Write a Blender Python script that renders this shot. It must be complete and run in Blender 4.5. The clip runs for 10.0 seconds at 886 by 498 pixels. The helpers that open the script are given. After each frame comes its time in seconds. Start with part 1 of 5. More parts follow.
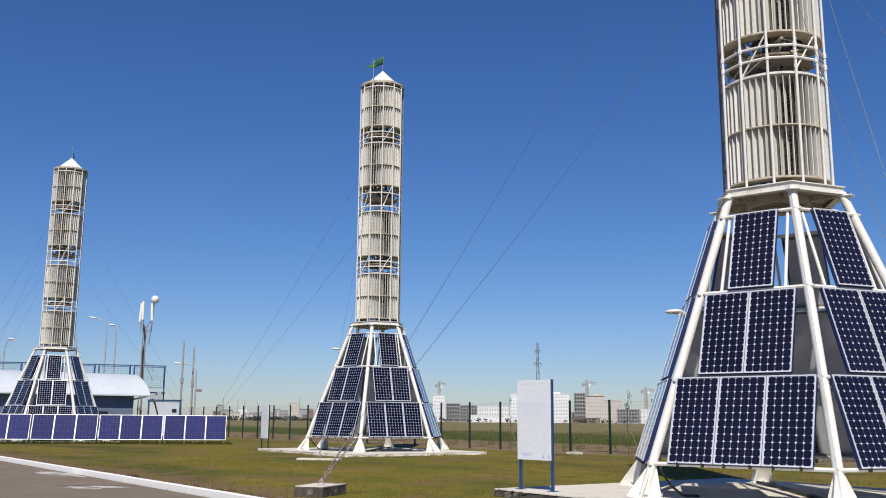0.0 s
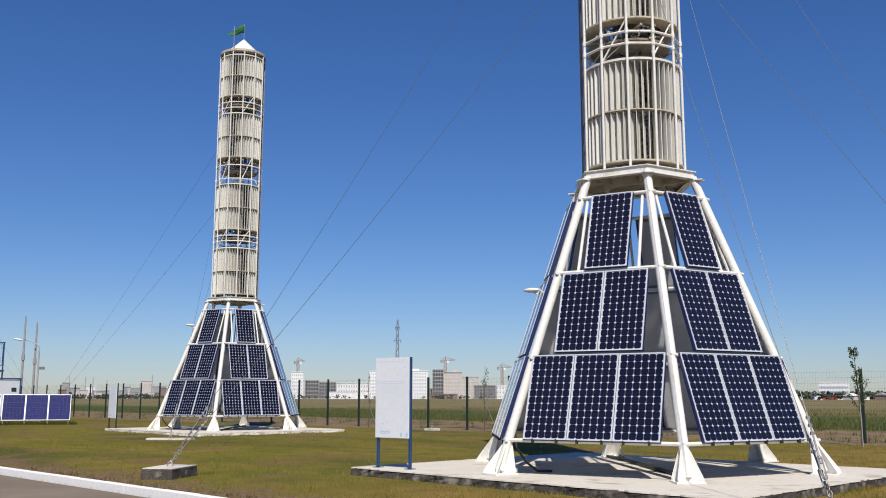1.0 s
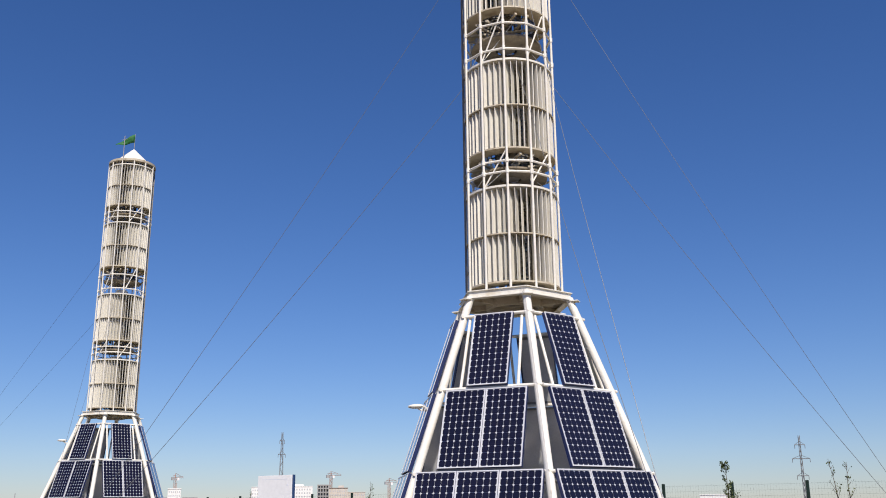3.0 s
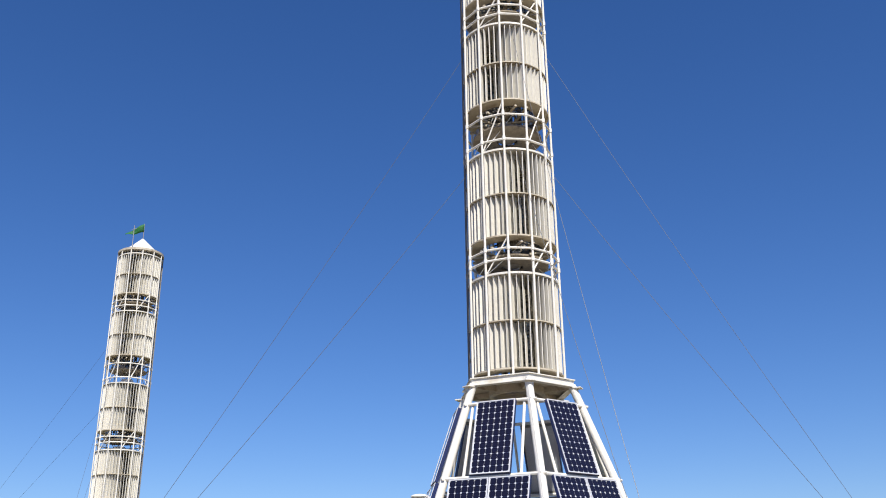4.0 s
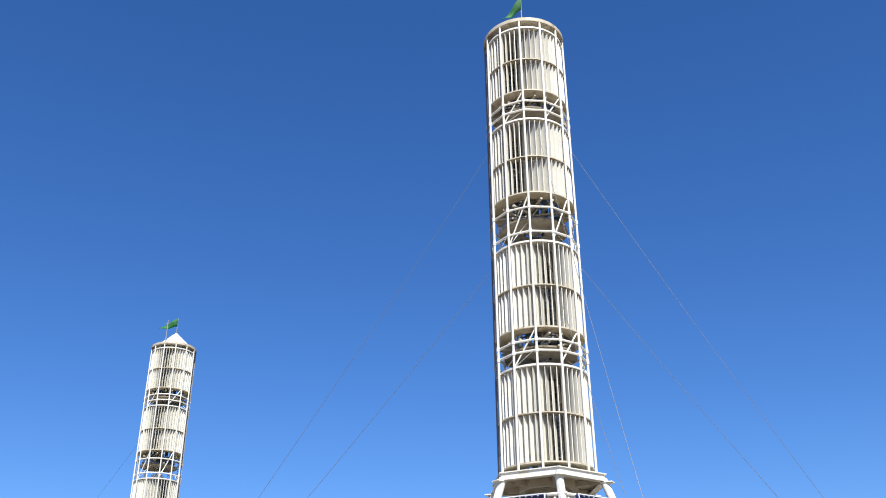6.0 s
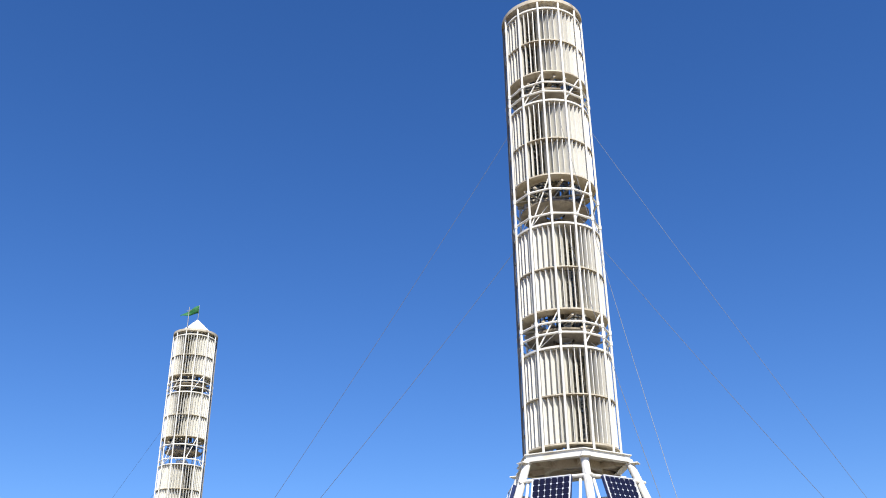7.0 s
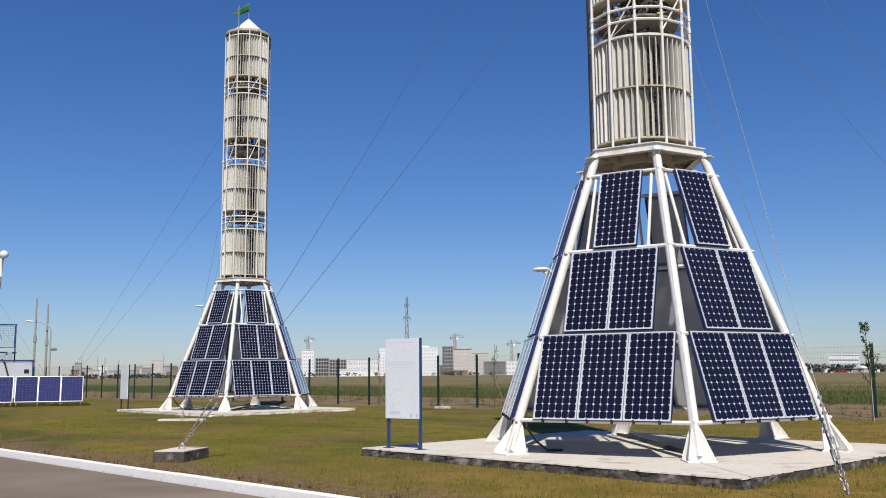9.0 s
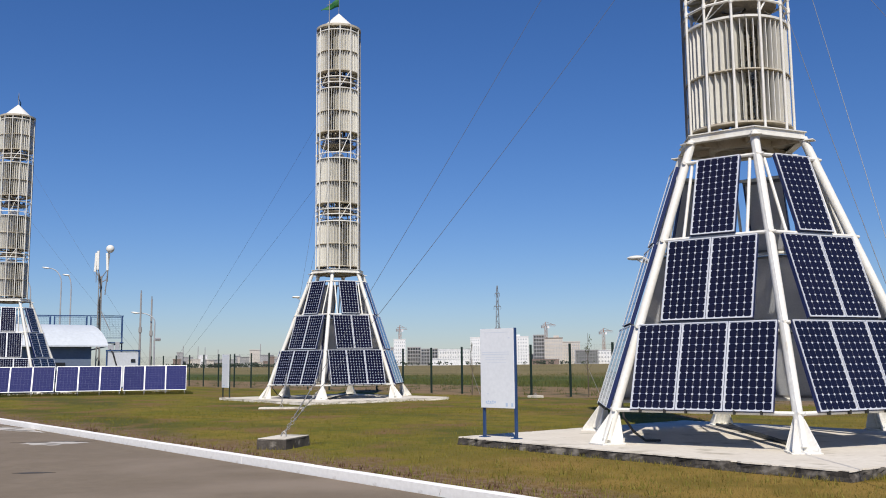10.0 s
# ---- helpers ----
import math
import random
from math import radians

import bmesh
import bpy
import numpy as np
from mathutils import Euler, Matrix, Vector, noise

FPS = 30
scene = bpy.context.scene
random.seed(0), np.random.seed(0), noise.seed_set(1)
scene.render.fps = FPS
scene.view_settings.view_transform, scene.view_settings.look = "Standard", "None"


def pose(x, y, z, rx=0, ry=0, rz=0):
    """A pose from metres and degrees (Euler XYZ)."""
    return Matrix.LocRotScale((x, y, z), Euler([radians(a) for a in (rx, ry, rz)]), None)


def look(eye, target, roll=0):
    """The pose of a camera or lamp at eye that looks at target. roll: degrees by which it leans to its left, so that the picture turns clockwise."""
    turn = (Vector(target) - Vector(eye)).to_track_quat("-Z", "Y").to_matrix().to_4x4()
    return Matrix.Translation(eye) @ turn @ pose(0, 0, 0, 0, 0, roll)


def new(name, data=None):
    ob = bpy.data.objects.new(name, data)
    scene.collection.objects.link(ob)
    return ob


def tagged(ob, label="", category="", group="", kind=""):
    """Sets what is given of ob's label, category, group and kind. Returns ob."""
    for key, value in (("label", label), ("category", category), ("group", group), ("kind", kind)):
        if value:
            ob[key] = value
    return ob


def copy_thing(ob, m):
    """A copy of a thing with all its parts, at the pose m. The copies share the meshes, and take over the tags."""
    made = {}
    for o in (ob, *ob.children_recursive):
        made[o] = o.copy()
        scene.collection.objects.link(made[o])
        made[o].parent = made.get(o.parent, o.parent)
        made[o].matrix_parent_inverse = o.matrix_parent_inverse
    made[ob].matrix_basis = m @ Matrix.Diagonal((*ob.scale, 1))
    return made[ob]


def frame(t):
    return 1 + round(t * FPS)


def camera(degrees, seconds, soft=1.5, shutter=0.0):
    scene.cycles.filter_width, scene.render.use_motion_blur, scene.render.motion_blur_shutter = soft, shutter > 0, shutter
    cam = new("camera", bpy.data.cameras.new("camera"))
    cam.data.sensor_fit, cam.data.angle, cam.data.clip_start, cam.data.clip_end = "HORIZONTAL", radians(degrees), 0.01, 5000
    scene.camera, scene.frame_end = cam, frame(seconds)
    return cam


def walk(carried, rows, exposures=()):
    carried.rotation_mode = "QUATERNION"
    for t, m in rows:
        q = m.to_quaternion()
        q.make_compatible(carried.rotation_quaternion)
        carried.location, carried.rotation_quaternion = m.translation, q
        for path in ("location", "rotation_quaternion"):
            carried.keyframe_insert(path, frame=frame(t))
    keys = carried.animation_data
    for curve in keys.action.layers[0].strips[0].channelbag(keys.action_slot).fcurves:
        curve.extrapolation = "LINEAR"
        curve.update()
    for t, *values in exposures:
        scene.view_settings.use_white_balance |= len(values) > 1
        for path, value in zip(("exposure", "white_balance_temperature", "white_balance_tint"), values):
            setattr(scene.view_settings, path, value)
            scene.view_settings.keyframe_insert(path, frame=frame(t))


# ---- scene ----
# Camera: fitted path, seconds, x, y, z, yaw, pitch, lean
cam = camera(50.85, 10.0, soft=1.0)
ROWS = [
    (0.0, 0.049, 0.106, 1.453, 0.89, 10.41, -0.45),
    (0.5, 0.068, 0.260, 1.447, -3.35, 9.84, -0.29),
    (1.0, 0.074, 0.359, 1.482, -7.72, 9.04, -0.05),
    (1.5, 0.105, 0.414, 1.509, -11.39, 8.71, 0.16),
    (2.0, 0.108, 0.337, 1.530, -13.69, 10.16, 0.31),
    (2.5, 0.046, 0.045, 1.512, -14.72, 12.96, 0.41),
    (3.0, 0.050, -0.161, 1.511, -14.67, 15.81, 0.61),
    (4.5, 0.190, -0.380, 1.444, -13.80, 23.32, 0.77),
    (5.0, 0.220, -0.441, 1.438, -13.30, 25.19, 0.79),
    (5.5, 0.249, -0.483, 1.408, -12.70, 26.86, 0.62),
    (7.0, 0.102, -0.443, 1.410, -10.94, 25.86, 0.69),
    (7.5, 0.113, -0.262, 1.455, -10.14, 20.90, 0.84),
    (8.0, 0.116, 0.013, 1.517, -9.31, 15.40, 0.98),
    (8.5, 0.112, 0.271, 1.568, -8.30, 10.25, 0.47),
    (9.0, 0.086, 0.413, 1.559, -7.19, 7.62, 0.51),
    (9.5, 0.074, 0.401, 1.560, -4.98, 7.09, 0.53),
    (10.0, 0.005, 0.339, 1.575, -1.64, 7.00, 0.57),
]
EXPOSURES = [(0.0, -0.07, 6500, 10), (1.8, -0.07, 6500, 10), (2.5, 0.05, 6600, 11), (3.0, 0.08, 6800, 13), (4.4, 0.39, 6450, 8), (5.7, 0.59, 6350, 6), (6.9, 0.61, 6400, 8),
             (7.5, 0.46, 6550, 8), (8.0, 0.14, 6850, 13), (8.5, 0.0, 6550, 10), (9.0, -0.07, 6500, 10), (10.0, -0.07, 6500, 10)]
walk(cam, [(t, pose(x, y, z, 0, 0, yaw) @ pose(0, 0, 0, 90 + pitch, 0, 0) @ pose(0, 0, 0, 0, 0, -lean))
           for t, x, y, z, yaw, pitch, lean in ROWS], EXPOSURES)

# World and sun
SUN_ELEVATION, SUN_BEARING = 50.0, 182.0      # bearing clockwise from +y
world = bpy.data.worlds.new("sky")
scene.world = world
world.use_nodes = True
wn = world.node_tree.nodes
sky = wn.new("ShaderNodeTexSky")
sky.sky_type = "NISHITA"
sky.sun_disc = False
sky.sun_elevation = radians(SUN_ELEVATION)
sky.sun_rotation = radians(SUN_BEARING)
sky.air_density, sky.dust_density, sky.ozone_density = 1.05, 0.14, 4.0
deep = wn.new("ShaderNodeHueSaturation")
deep.inputs["Saturation"].default_value = 1.20
blue = wn.new("ShaderNodeMix")
blue.data_type, blue.blend_type = "RGBA", "MULTIPLY"
blue.inputs[0].default_value = 1.0
blue.inputs[7].default_value = (0.82, 0.91, 1.22, 1)
world.node_tree.links.new(sky.outputs[0], deep.inputs["Color"])
world.node_tree.links.new(deep.outputs[0], blue.inputs[6])
world.node_tree.links.new(blue.outputs[2], wn["Background"].inputs[0])
wn["Background"].inputs[1].default_value = 0.08
sun = new("sun", bpy.data.lights.new("sun", "SUN"))
sun.data.energy, sun.data.angle, sun.data.color = 5.4, radians(0.5), (1.0, 0.93, 0.82)
_b, _e = radians(SUN_BEARING), radians(SUN_ELEVATION)
sun.matrix_world = look((math.sin(_b) * math.cos(_e) * 100, math.cos(_b) * math.cos(_e) * 100, math.sin(_e) * 100), (0, 0, 0))


# ---- materials ----
def material(name, colour, second=None, scale=4.0, rough=0.6, metal=0.0, bump=0.0, bump_scale=60.0, coat=0.0,
             spots=None, spot_scale=1.5, spot_low=0.55, spot_high=0.75, vary=0.0, spec=0.5):
    """A surface with two scales of variation: patches of the second colour and finer grain, and stains."""
    m = bpy.data.materials.new(name)
    m.use_nodes = True
    n, l = m.node_tree.nodes, m.node_tree.links
    b = n["Principled BSDF"]
    b.inputs["Roughness"].default_value = rough
    b.inputs["Metallic"].default_value = metal
    b.inputs["Specular IOR Level"].default_value = spec
    b.inputs["Coat Weight"].default_value = coat
    b.inputs["Coat Roughness"].default_value = 0.05
    co = n.new("ShaderNodeTexCoord")
    mp = n.new("ShaderNodeMapping")
    l.new(co.outputs["Object"], mp.inputs[0])
    second = second or tuple(c * 0.8 for c in colour)

    def noise_tex(s, detail=4.0):
        t = n.new("ShaderNodeTexNoise")
        t.inputs["Scale"].default_value, t.inputs["Detail"].default_value = s, detail
        l.new(mp.outputs[0], t.inputs[0])
        return t

    def ramp(src, lo, hi):
        r = n.new("ShaderNodeMapRange")
        r.inputs[1].default_value, r.inputs[2].default_value = lo, hi
        l.new(src, r.inputs[0])
        return r.outputs[0]

    def mix(fac, a, c):
        x = n.new("ShaderNodeMix")
        x.data_type = "RGBA"
        l.new(fac, x.inputs[0])
        for slot, v in ((6, a), (7, c)):
            if isinstance(v, tuple):
                x.inputs[slot].default_value = (*v, 1)
            else:
                l.new(v, x.inputs[slot])
        return x.outputs[2]

    big = noise_tex(scale)
    col = mix(ramp(big.outputs[0], 0.35, 0.65), colour, second)
    fine = noise_tex(scale * 9)
    col = mix(ramp(fine.outputs[0], 0.35, 0.75), col, tuple(c * 0.94 for c in second))
    if spots:
        sp = noise_tex(spot_scale, 6.0)
        col = mix(ramp(sp.outputs[0], spot_low, spot_high), col, spots)
    if vary:
        info = n.new("ShaderNodeObjectInfo")
        hsv = n.new("ShaderNodeHueSaturation")
        l.new(col, hsv.inputs["Color"])
        r = n.new("ShaderNodeMapRange")
        r.inputs[3].default_value, r.inputs[4].default_value = 1 - vary, 1 + vary
        l.new(info.outputs["Random"], r.inputs[0])
        l.new(r.outputs[0], hsv.inputs["Value"])
        col = hsv.outputs[0]
    l.new(col, b.inputs["Base Color"])
    rr = n.new("ShaderNodeMapRange")
    rr.inputs[3].default_value, rr.inputs[4].default_value = max(0.02, rough - 0.08), min(1.0, rough + 0.1)
    l.new(big.outputs[0], rr.inputs[0])
    l.new(rr.outputs[0], b.inputs["Roughness"])
    if bump:
        bt = noise_tex(bump_scale, 5.0)
        bp = n.new("ShaderNodeBump")
        bp.inputs["Strength"].default_value, bp.inputs["Distance"].default_value = bump, 0.01
        l.new(bt.outputs[0], bp.inputs["Height"])
        l.new(bp.outputs[0], b.inputs["Normal"])
    return m


WHITE = material("white_paint", (0.80, 0.79, 0.75), (0.72, 0.70, 0.64), 2.0, 0.42, bump=0.1, spots=(0.50, 0.42, 0.32), spot_scale=3.0, spot_low=0.66, spot_high=0.8)
CREAM = material("cream_paint", (0.76, 0.748, 0.695), (0.70, 0.685, 0.63), 1.2, 0.45, bump=0.08, spots=(0.46, 0.38, 0.25), spot_scale=1.7, spot_low=0.62, spot_high=0.82, vary=0.07)
# deck: dark brown with darker patches
DECK = material("brown_deck_paint", (0.30, 0.255, 0.19), (0.17, 0.14, 0.10), 4.0, 0.7, bump=0.2, spots=(0.07, 0.055, 0.04), spot_scale=5.0)
# dusty cream whose darker tone carries the shade of the undersides
DISC = material("dusty_underside_shade_paint", (0.58, 0.535, 0.44), (0.46, 0.41, 0.32), 3.0, 0.6, bump=0.1, spots=(0.25, 0.19, 0.12), spot_scale=4.0)
ROTOR = material("rotor_metal", (0.42, 0.39, 0.33), (0.28, 0.25, 0.20), 5.0, 0.4, metal=0.3, spots=(0.08, 0.07, 0.06), spot_scale=6.0)
# light and dark mottling paints the glints between the vanes
BLADE = material("glint_mottled_blade_metal", (0.62, 0.59, 0.52), (0.36, 0.33, 0.27), 9.0, 0.3, metal=0.4, spots=(0.13, 0.115, 0.09), spot_scale=14.0, spot_low=0.49, spot_high=0.56, vary=0.25)
ALU = material("anodised_frame", (0.80, 0.81, 0.82), (0.70, 0.71, 0.73), 6.0, 0.35, metal=0.35)
BACKSHEET = material("white_backsheet", (0.54, 0.56, 0.59), (0.47, 0.49, 0.53), 3.0, 0.35, coat=1.0)
CELL = material("mono_cell_glass", (0.0065, 0.005, 0.0125), (0.009, 0.0075, 0.018), 8.0, 0.14, vary=0.15, coat=0.6, spec=0.35)
# dark blue side, its blue raised to carry some sky reflection
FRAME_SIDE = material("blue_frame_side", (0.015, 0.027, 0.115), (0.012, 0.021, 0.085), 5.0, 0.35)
POLY = material("poly_cell_glass", (0.018, 0.020, 0.092), (0.030, 0.032, 0.125), 14.0, 0.14, vary=0.12)
POLY_SHEET = material("poly_backsheet", (0.13, 0.14, 0.26), (0.10, 0.11, 0.22), 3.0, 0.3, coat=1.0)
CONCRETE = material("concrete_top", (0.66, 0.615, 0.54), (0.60, 0.55, 0.47), 1.3, 0.9, bump=0.3, bump_scale=35, spots=(0.38, 0.34, 0.27), spot_scale=2.2, spot_low=0.56, spot_high=0.72)
# slab edge: much darker than the concrete top, with paler spots
CONCRETE_EDGE = material("near_black_concrete_edge", (0.07, 0.06, 0.05), (0.025, 0.022, 0.02), 5.0, 0.95, bump=0.8, bump_scale=22, spots=(0.19, 0.17, 0.145), spot_scale=4.5, spot_low=0.50, spot_high=0.68)
# anchor block sides: far darker than the pale plate on top
ANCHOR = material("dark_block_concrete", (0.11, 0.095, 0.08), (0.05, 0.043, 0.036), 4.0, 0.9, bump=0.6, bump_scale=25, spots=(0.22, 0.20, 0.17), spot_scale=6.0, spot_low=0.58, spot_high=0.7)
STEEL = material("galvanised_steel", (0.42, 0.41, 0.39), (0.28, 0.27, 0.26), 9.0, 0.45, metal=0.4)
CABLE = material("guy_cable", (0.20, 0.21, 0.23), (0.13, 0.14, 0.16), 20.0, 0.45, metal=0.5)
DARK_GREY = material("dark_grey_paint", (0.24, 0.23, 0.22), (0.18, 0.175, 0.17), 3.0, 0.6)
RUBBER = material("black_cable", (0.02, 0.02, 0.02), (0.03, 0.03, 0.03), 8.0, 0.6)
KERB = material("whitewashed_kerb", (0.88, 0.87, 0.85), (0.82, 0.805, 0.775), 1.2, 0.85, bump=0.3, bump_scale=30, spots=(0.46, 0.42, 0.37), spot_scale=4.0, spot_low=0.68, spot_high=0.80, vary=0.008)
ASPHALT = material("old_asphalt", (0.190, 0.150, 0.104), (0.165, 0.128, 0.088), 0.5, 0.92, bump=0.5, bump_scale=90, spots=(0.222, 0.176, 0.130), spot_scale=0.35, spot_low=0.5, spot_high=0.7)
PALE_PATCH = material("pale_road_tone", (0.60, 0.57, 0.53), (0.42, 0.39, 0.35), 3.0, 0.95, spots=(0.16, 0.145, 0.125), spot_scale=2.2, spot_low=0.5, spot_high=0.6)
TAR = material("tar_seam", (0.03, 0.028, 0.025), (0.05, 0.045, 0.04), 5.0, 0.7)
SIGN_WHITE = material("sign_face", (0.78, 0.80, 0.835), (0.75, 0.775, 0.815), 1.5, 0.35)
SIGN_BLUE = material("blue_steel", (0.025, 0.07, 0.19), (0.02, 0.05, 0.14), 5.0, 0.4)
SIGN_GREY = material("print_grey", (0.66, 0.70, 0.78), (0.62, 0.67, 0.76), 5.0, 0.5)
SIGN_PRINT = material("print_blue", (0.52, 0.61, 0.77), (0.48, 0.58, 0.74), 5.0, 0.5)
FENCE_GREEN = material("dark_green_paint", (0.010, 0.030, 0.020), (0.008, 0.022, 0.016), 5.0, 0.5)
FLAG = material("green_flag", (0.010, 0.17, 0.030), (0.006, 0.09, 0.018), 3.0, 0.7)
FLAG_DARK = material("dark_flag", (0.012, 0.05, 0.045), (0.01, 0.035, 0.035), 3.0, 0.7)
SHED_BLUE = material("blue_grey_cladding", (0.17, 0.22, 0.30), (0.14, 0.18, 0.26), 0.6, 0.5)
SHED_PALE = material("pale_cladding", (0.55, 0.58, 0.63), (0.50, 0.53, 0.58), 0.8, 0.5)
ROOF = material("white_sheet_roof", (0.62, 0.66, 0.70), (0.55, 0.59, 0.63), 0.5, 0.4)
DARK = material("dark_opening", (0.015, 0.017, 0.02), (0.02, 0.022, 0.025), 2.0, 0.3)
POLE_GREY = material("pole_grey", (0.42, 0.43, 0.45), (0.34, 0.35, 0.37), 3.0, 0.5)
PYLON_STEEL = material("pylon_steel", (0.20, 0.21, 0.23), (0.15, 0.16, 0.18), 0.5, 0.6)
POLE_WOOD = material("old_concrete_pole", (0.36, 0.35, 0.34), (0.28, 0.27, 0.265), 3.0, 0.9)
BARK = material("bark", (0.14, 0.11, 0.08), (0.09, 0.07, 0.05), 8.0, 0.95)
LEAF = material("leaf", (0.07, 0.10, 0.03), (0.05, 0.07, 0.02), 5.0, 0.7)
FAR_LEAF = material("far_foliage", (0.06, 0.075, 0.05), (0.04, 0.055, 0.04), 0.1, 0.9)
# distance haze is mixed into the town whites
CITY_WHITE = material("city_white", (0.76, 0.76, 0.765), (0.70, 0.71, 0.725), 0.05, 0.8)
CITY_BEIGE = material("city_beige", (0.58, 0.54, 0.49), (0.50, 0.46, 0.42), 0.05, 0.8)
CITY_GREY = material("city_grey", (0.36, 0.36, 0.36), (0.30, 0.30, 0.31), 0.06, 0.9)
CITY_BROWN = material("city_brick", (0.25, 0.19, 0.16), (0.20, 0.15, 0.13), 0.06, 0.9)
CITY_RED = material("city_red", (0.30, 0.08, 0.06), (0.25, 0.07, 0.05), 0.1, 0.9)
# window colour kept pale to paint in the distance haze
GLASS = material("hazed_far_window", (0.36, 0.38, 0.42), (0.44, 0.46, 0.49), 0.2, 0.25)
CRANE = material("crane_steel", (0.34, 0.17, 0.12), (0.28, 0.14, 0.10), 0.3, 0.7)


# ---- mesh helpers ----
def part(name, bm, mat, parent=None, label="", smooth=False):
    """Links a bmesh as one mesh object under a thing or a part."""
    me = bpy.data.meshes.new(name)
    bm.to_mesh(me)
    bm.free()
    me.materials.append(mat)
    if smooth:
        for p in me.polygons:
            p.use_smooth = True
        me.set_sharp_from_angle(angle=radians(40))
    ob = new(name, me)
    if parent:
        ob.parent = parent
    if label:
        ob["label"] = label
    return ob


def again(ob, name, m, parent=None):
    """Another object on the same mesh."""
    o = new(name, ob.data)
    o.parent = parent or ob.parent
    o.matrix_local = m
    return o


def box(bm, m, sx, sy, sz, bevel=0.0):
    r = bmesh.ops.create_cube(bm, size=1.0, matrix=m @ Matrix.Diagonal((sx, sy, sz, 1)))
    if bevel:
        es = {e for v in r["verts"] for e in v.link_edges}
        bmesh.ops.bevel(bm, geom=list(es), offset=bevel, segments=2, affect="EDGES", profile=0.5)
    return bm


def at(x, y, z, rz=0.0):
    return pose(x, y, z, 0, 0, rz)


def tube(bm, a, b, r, n=10, r2=None, caps=True):
    a, b = Vector(a), Vector(b)
    d = b - a
    q = d.to_track_quat("Z", "Y").to_matrix().to_4x4()
    bmesh.ops.create_cone(bm, cap_ends=caps, segments=n, radius1=r, radius2=r if r2 is None else r2, depth=d.length,
                          matrix=Matrix.Translation((a + b) / 2) @ q)
    return bm


def path_tube(bm, pts, r, n=8):
    """One connected tube along the points."""
    pts = [Vector(p) for p in pts]
    rings = []
    for i, p in enumerate(pts):
        d = (pts[min(i + 1, len(pts) - 1)] - pts[max(i - 1, 0)]).normalized()
        q = d.to_track_quat("Z", "Y")
        rings.append([bm.verts.new(p + q @ Vector((r * math.cos(2 * math.pi * k / n), r * math.sin(2 * math.pi * k / n), 0))) for k in range(n)])
    for a, b in zip(rings, rings[1:]):
        for k in range(n):
            bm.faces.new((a[k], a[(k + 1) % n], b[(k + 1) % n], b[k]))
    bm.faces.new(rings[0][::-1])
    bm.faces.new(rings[-1])
    return bm


def annulus(bm, z0, z1, r0, r1, n=48):
    rows = []
    for i in range(n):
        a = 2 * math.pi * i / n
        c, s = math.cos(a), math.sin(a)
        rows.append([bm.verts.new((r * c, r * s, z)) for r, z in ((r0, z0), (r1, z0), (r1, z1), (r0, z1))])
    for i in range(n):
        p, q = rows[i], rows[(i + 1) % n]
        for k in range(4):
            bm.faces.new((p[k], q[k], q[(k + 1) % 4], p[(k + 1) % 4]))
    bmesh.ops.recalc_face_normals(bm, faces=bm.faces)
    return bm


def prism(bm, pts, z0, z1):
    lo = [bm.verts.new((x, y, z0)) for x, y in pts]
    hi = [bm.verts.new((x, y, z1)) for x, y in pts]
    bm.faces.new(lo[::-1])
    bm.faces.new(hi)
    k = len(pts)
    for i in range(k):
        bm.faces.new((lo[i], lo[(i + 1) % k], hi[(i + 1) % k], hi[i]))
    return bm


def empty(name):
    return new(name)


def fan(a, r):
    return Vector((r * math.cos(radians(a)), r * math.sin(radians(a)), 0))


# ---- the site: a straight kerb parts the road from the lawn; slabs and fence run parallel to it ----
U = Vector((0.6074, -0.7944, 0))          # along the kerb, towards the viewer
V = Vector((0.7944, 0.6074, 0))           # from the road into the lawn
K0 = Vector((-3.47, 16.97, 0))            # a point on the kerb's lawn side
SITE = Matrix(((U.x, V.x, 0, K0.x), (U.y, V.y, 0, K0.y), (0, 0, 1, 0), (0, 0, 0, 1)))   # s, n, z to world
ROAD_Z = -0.03


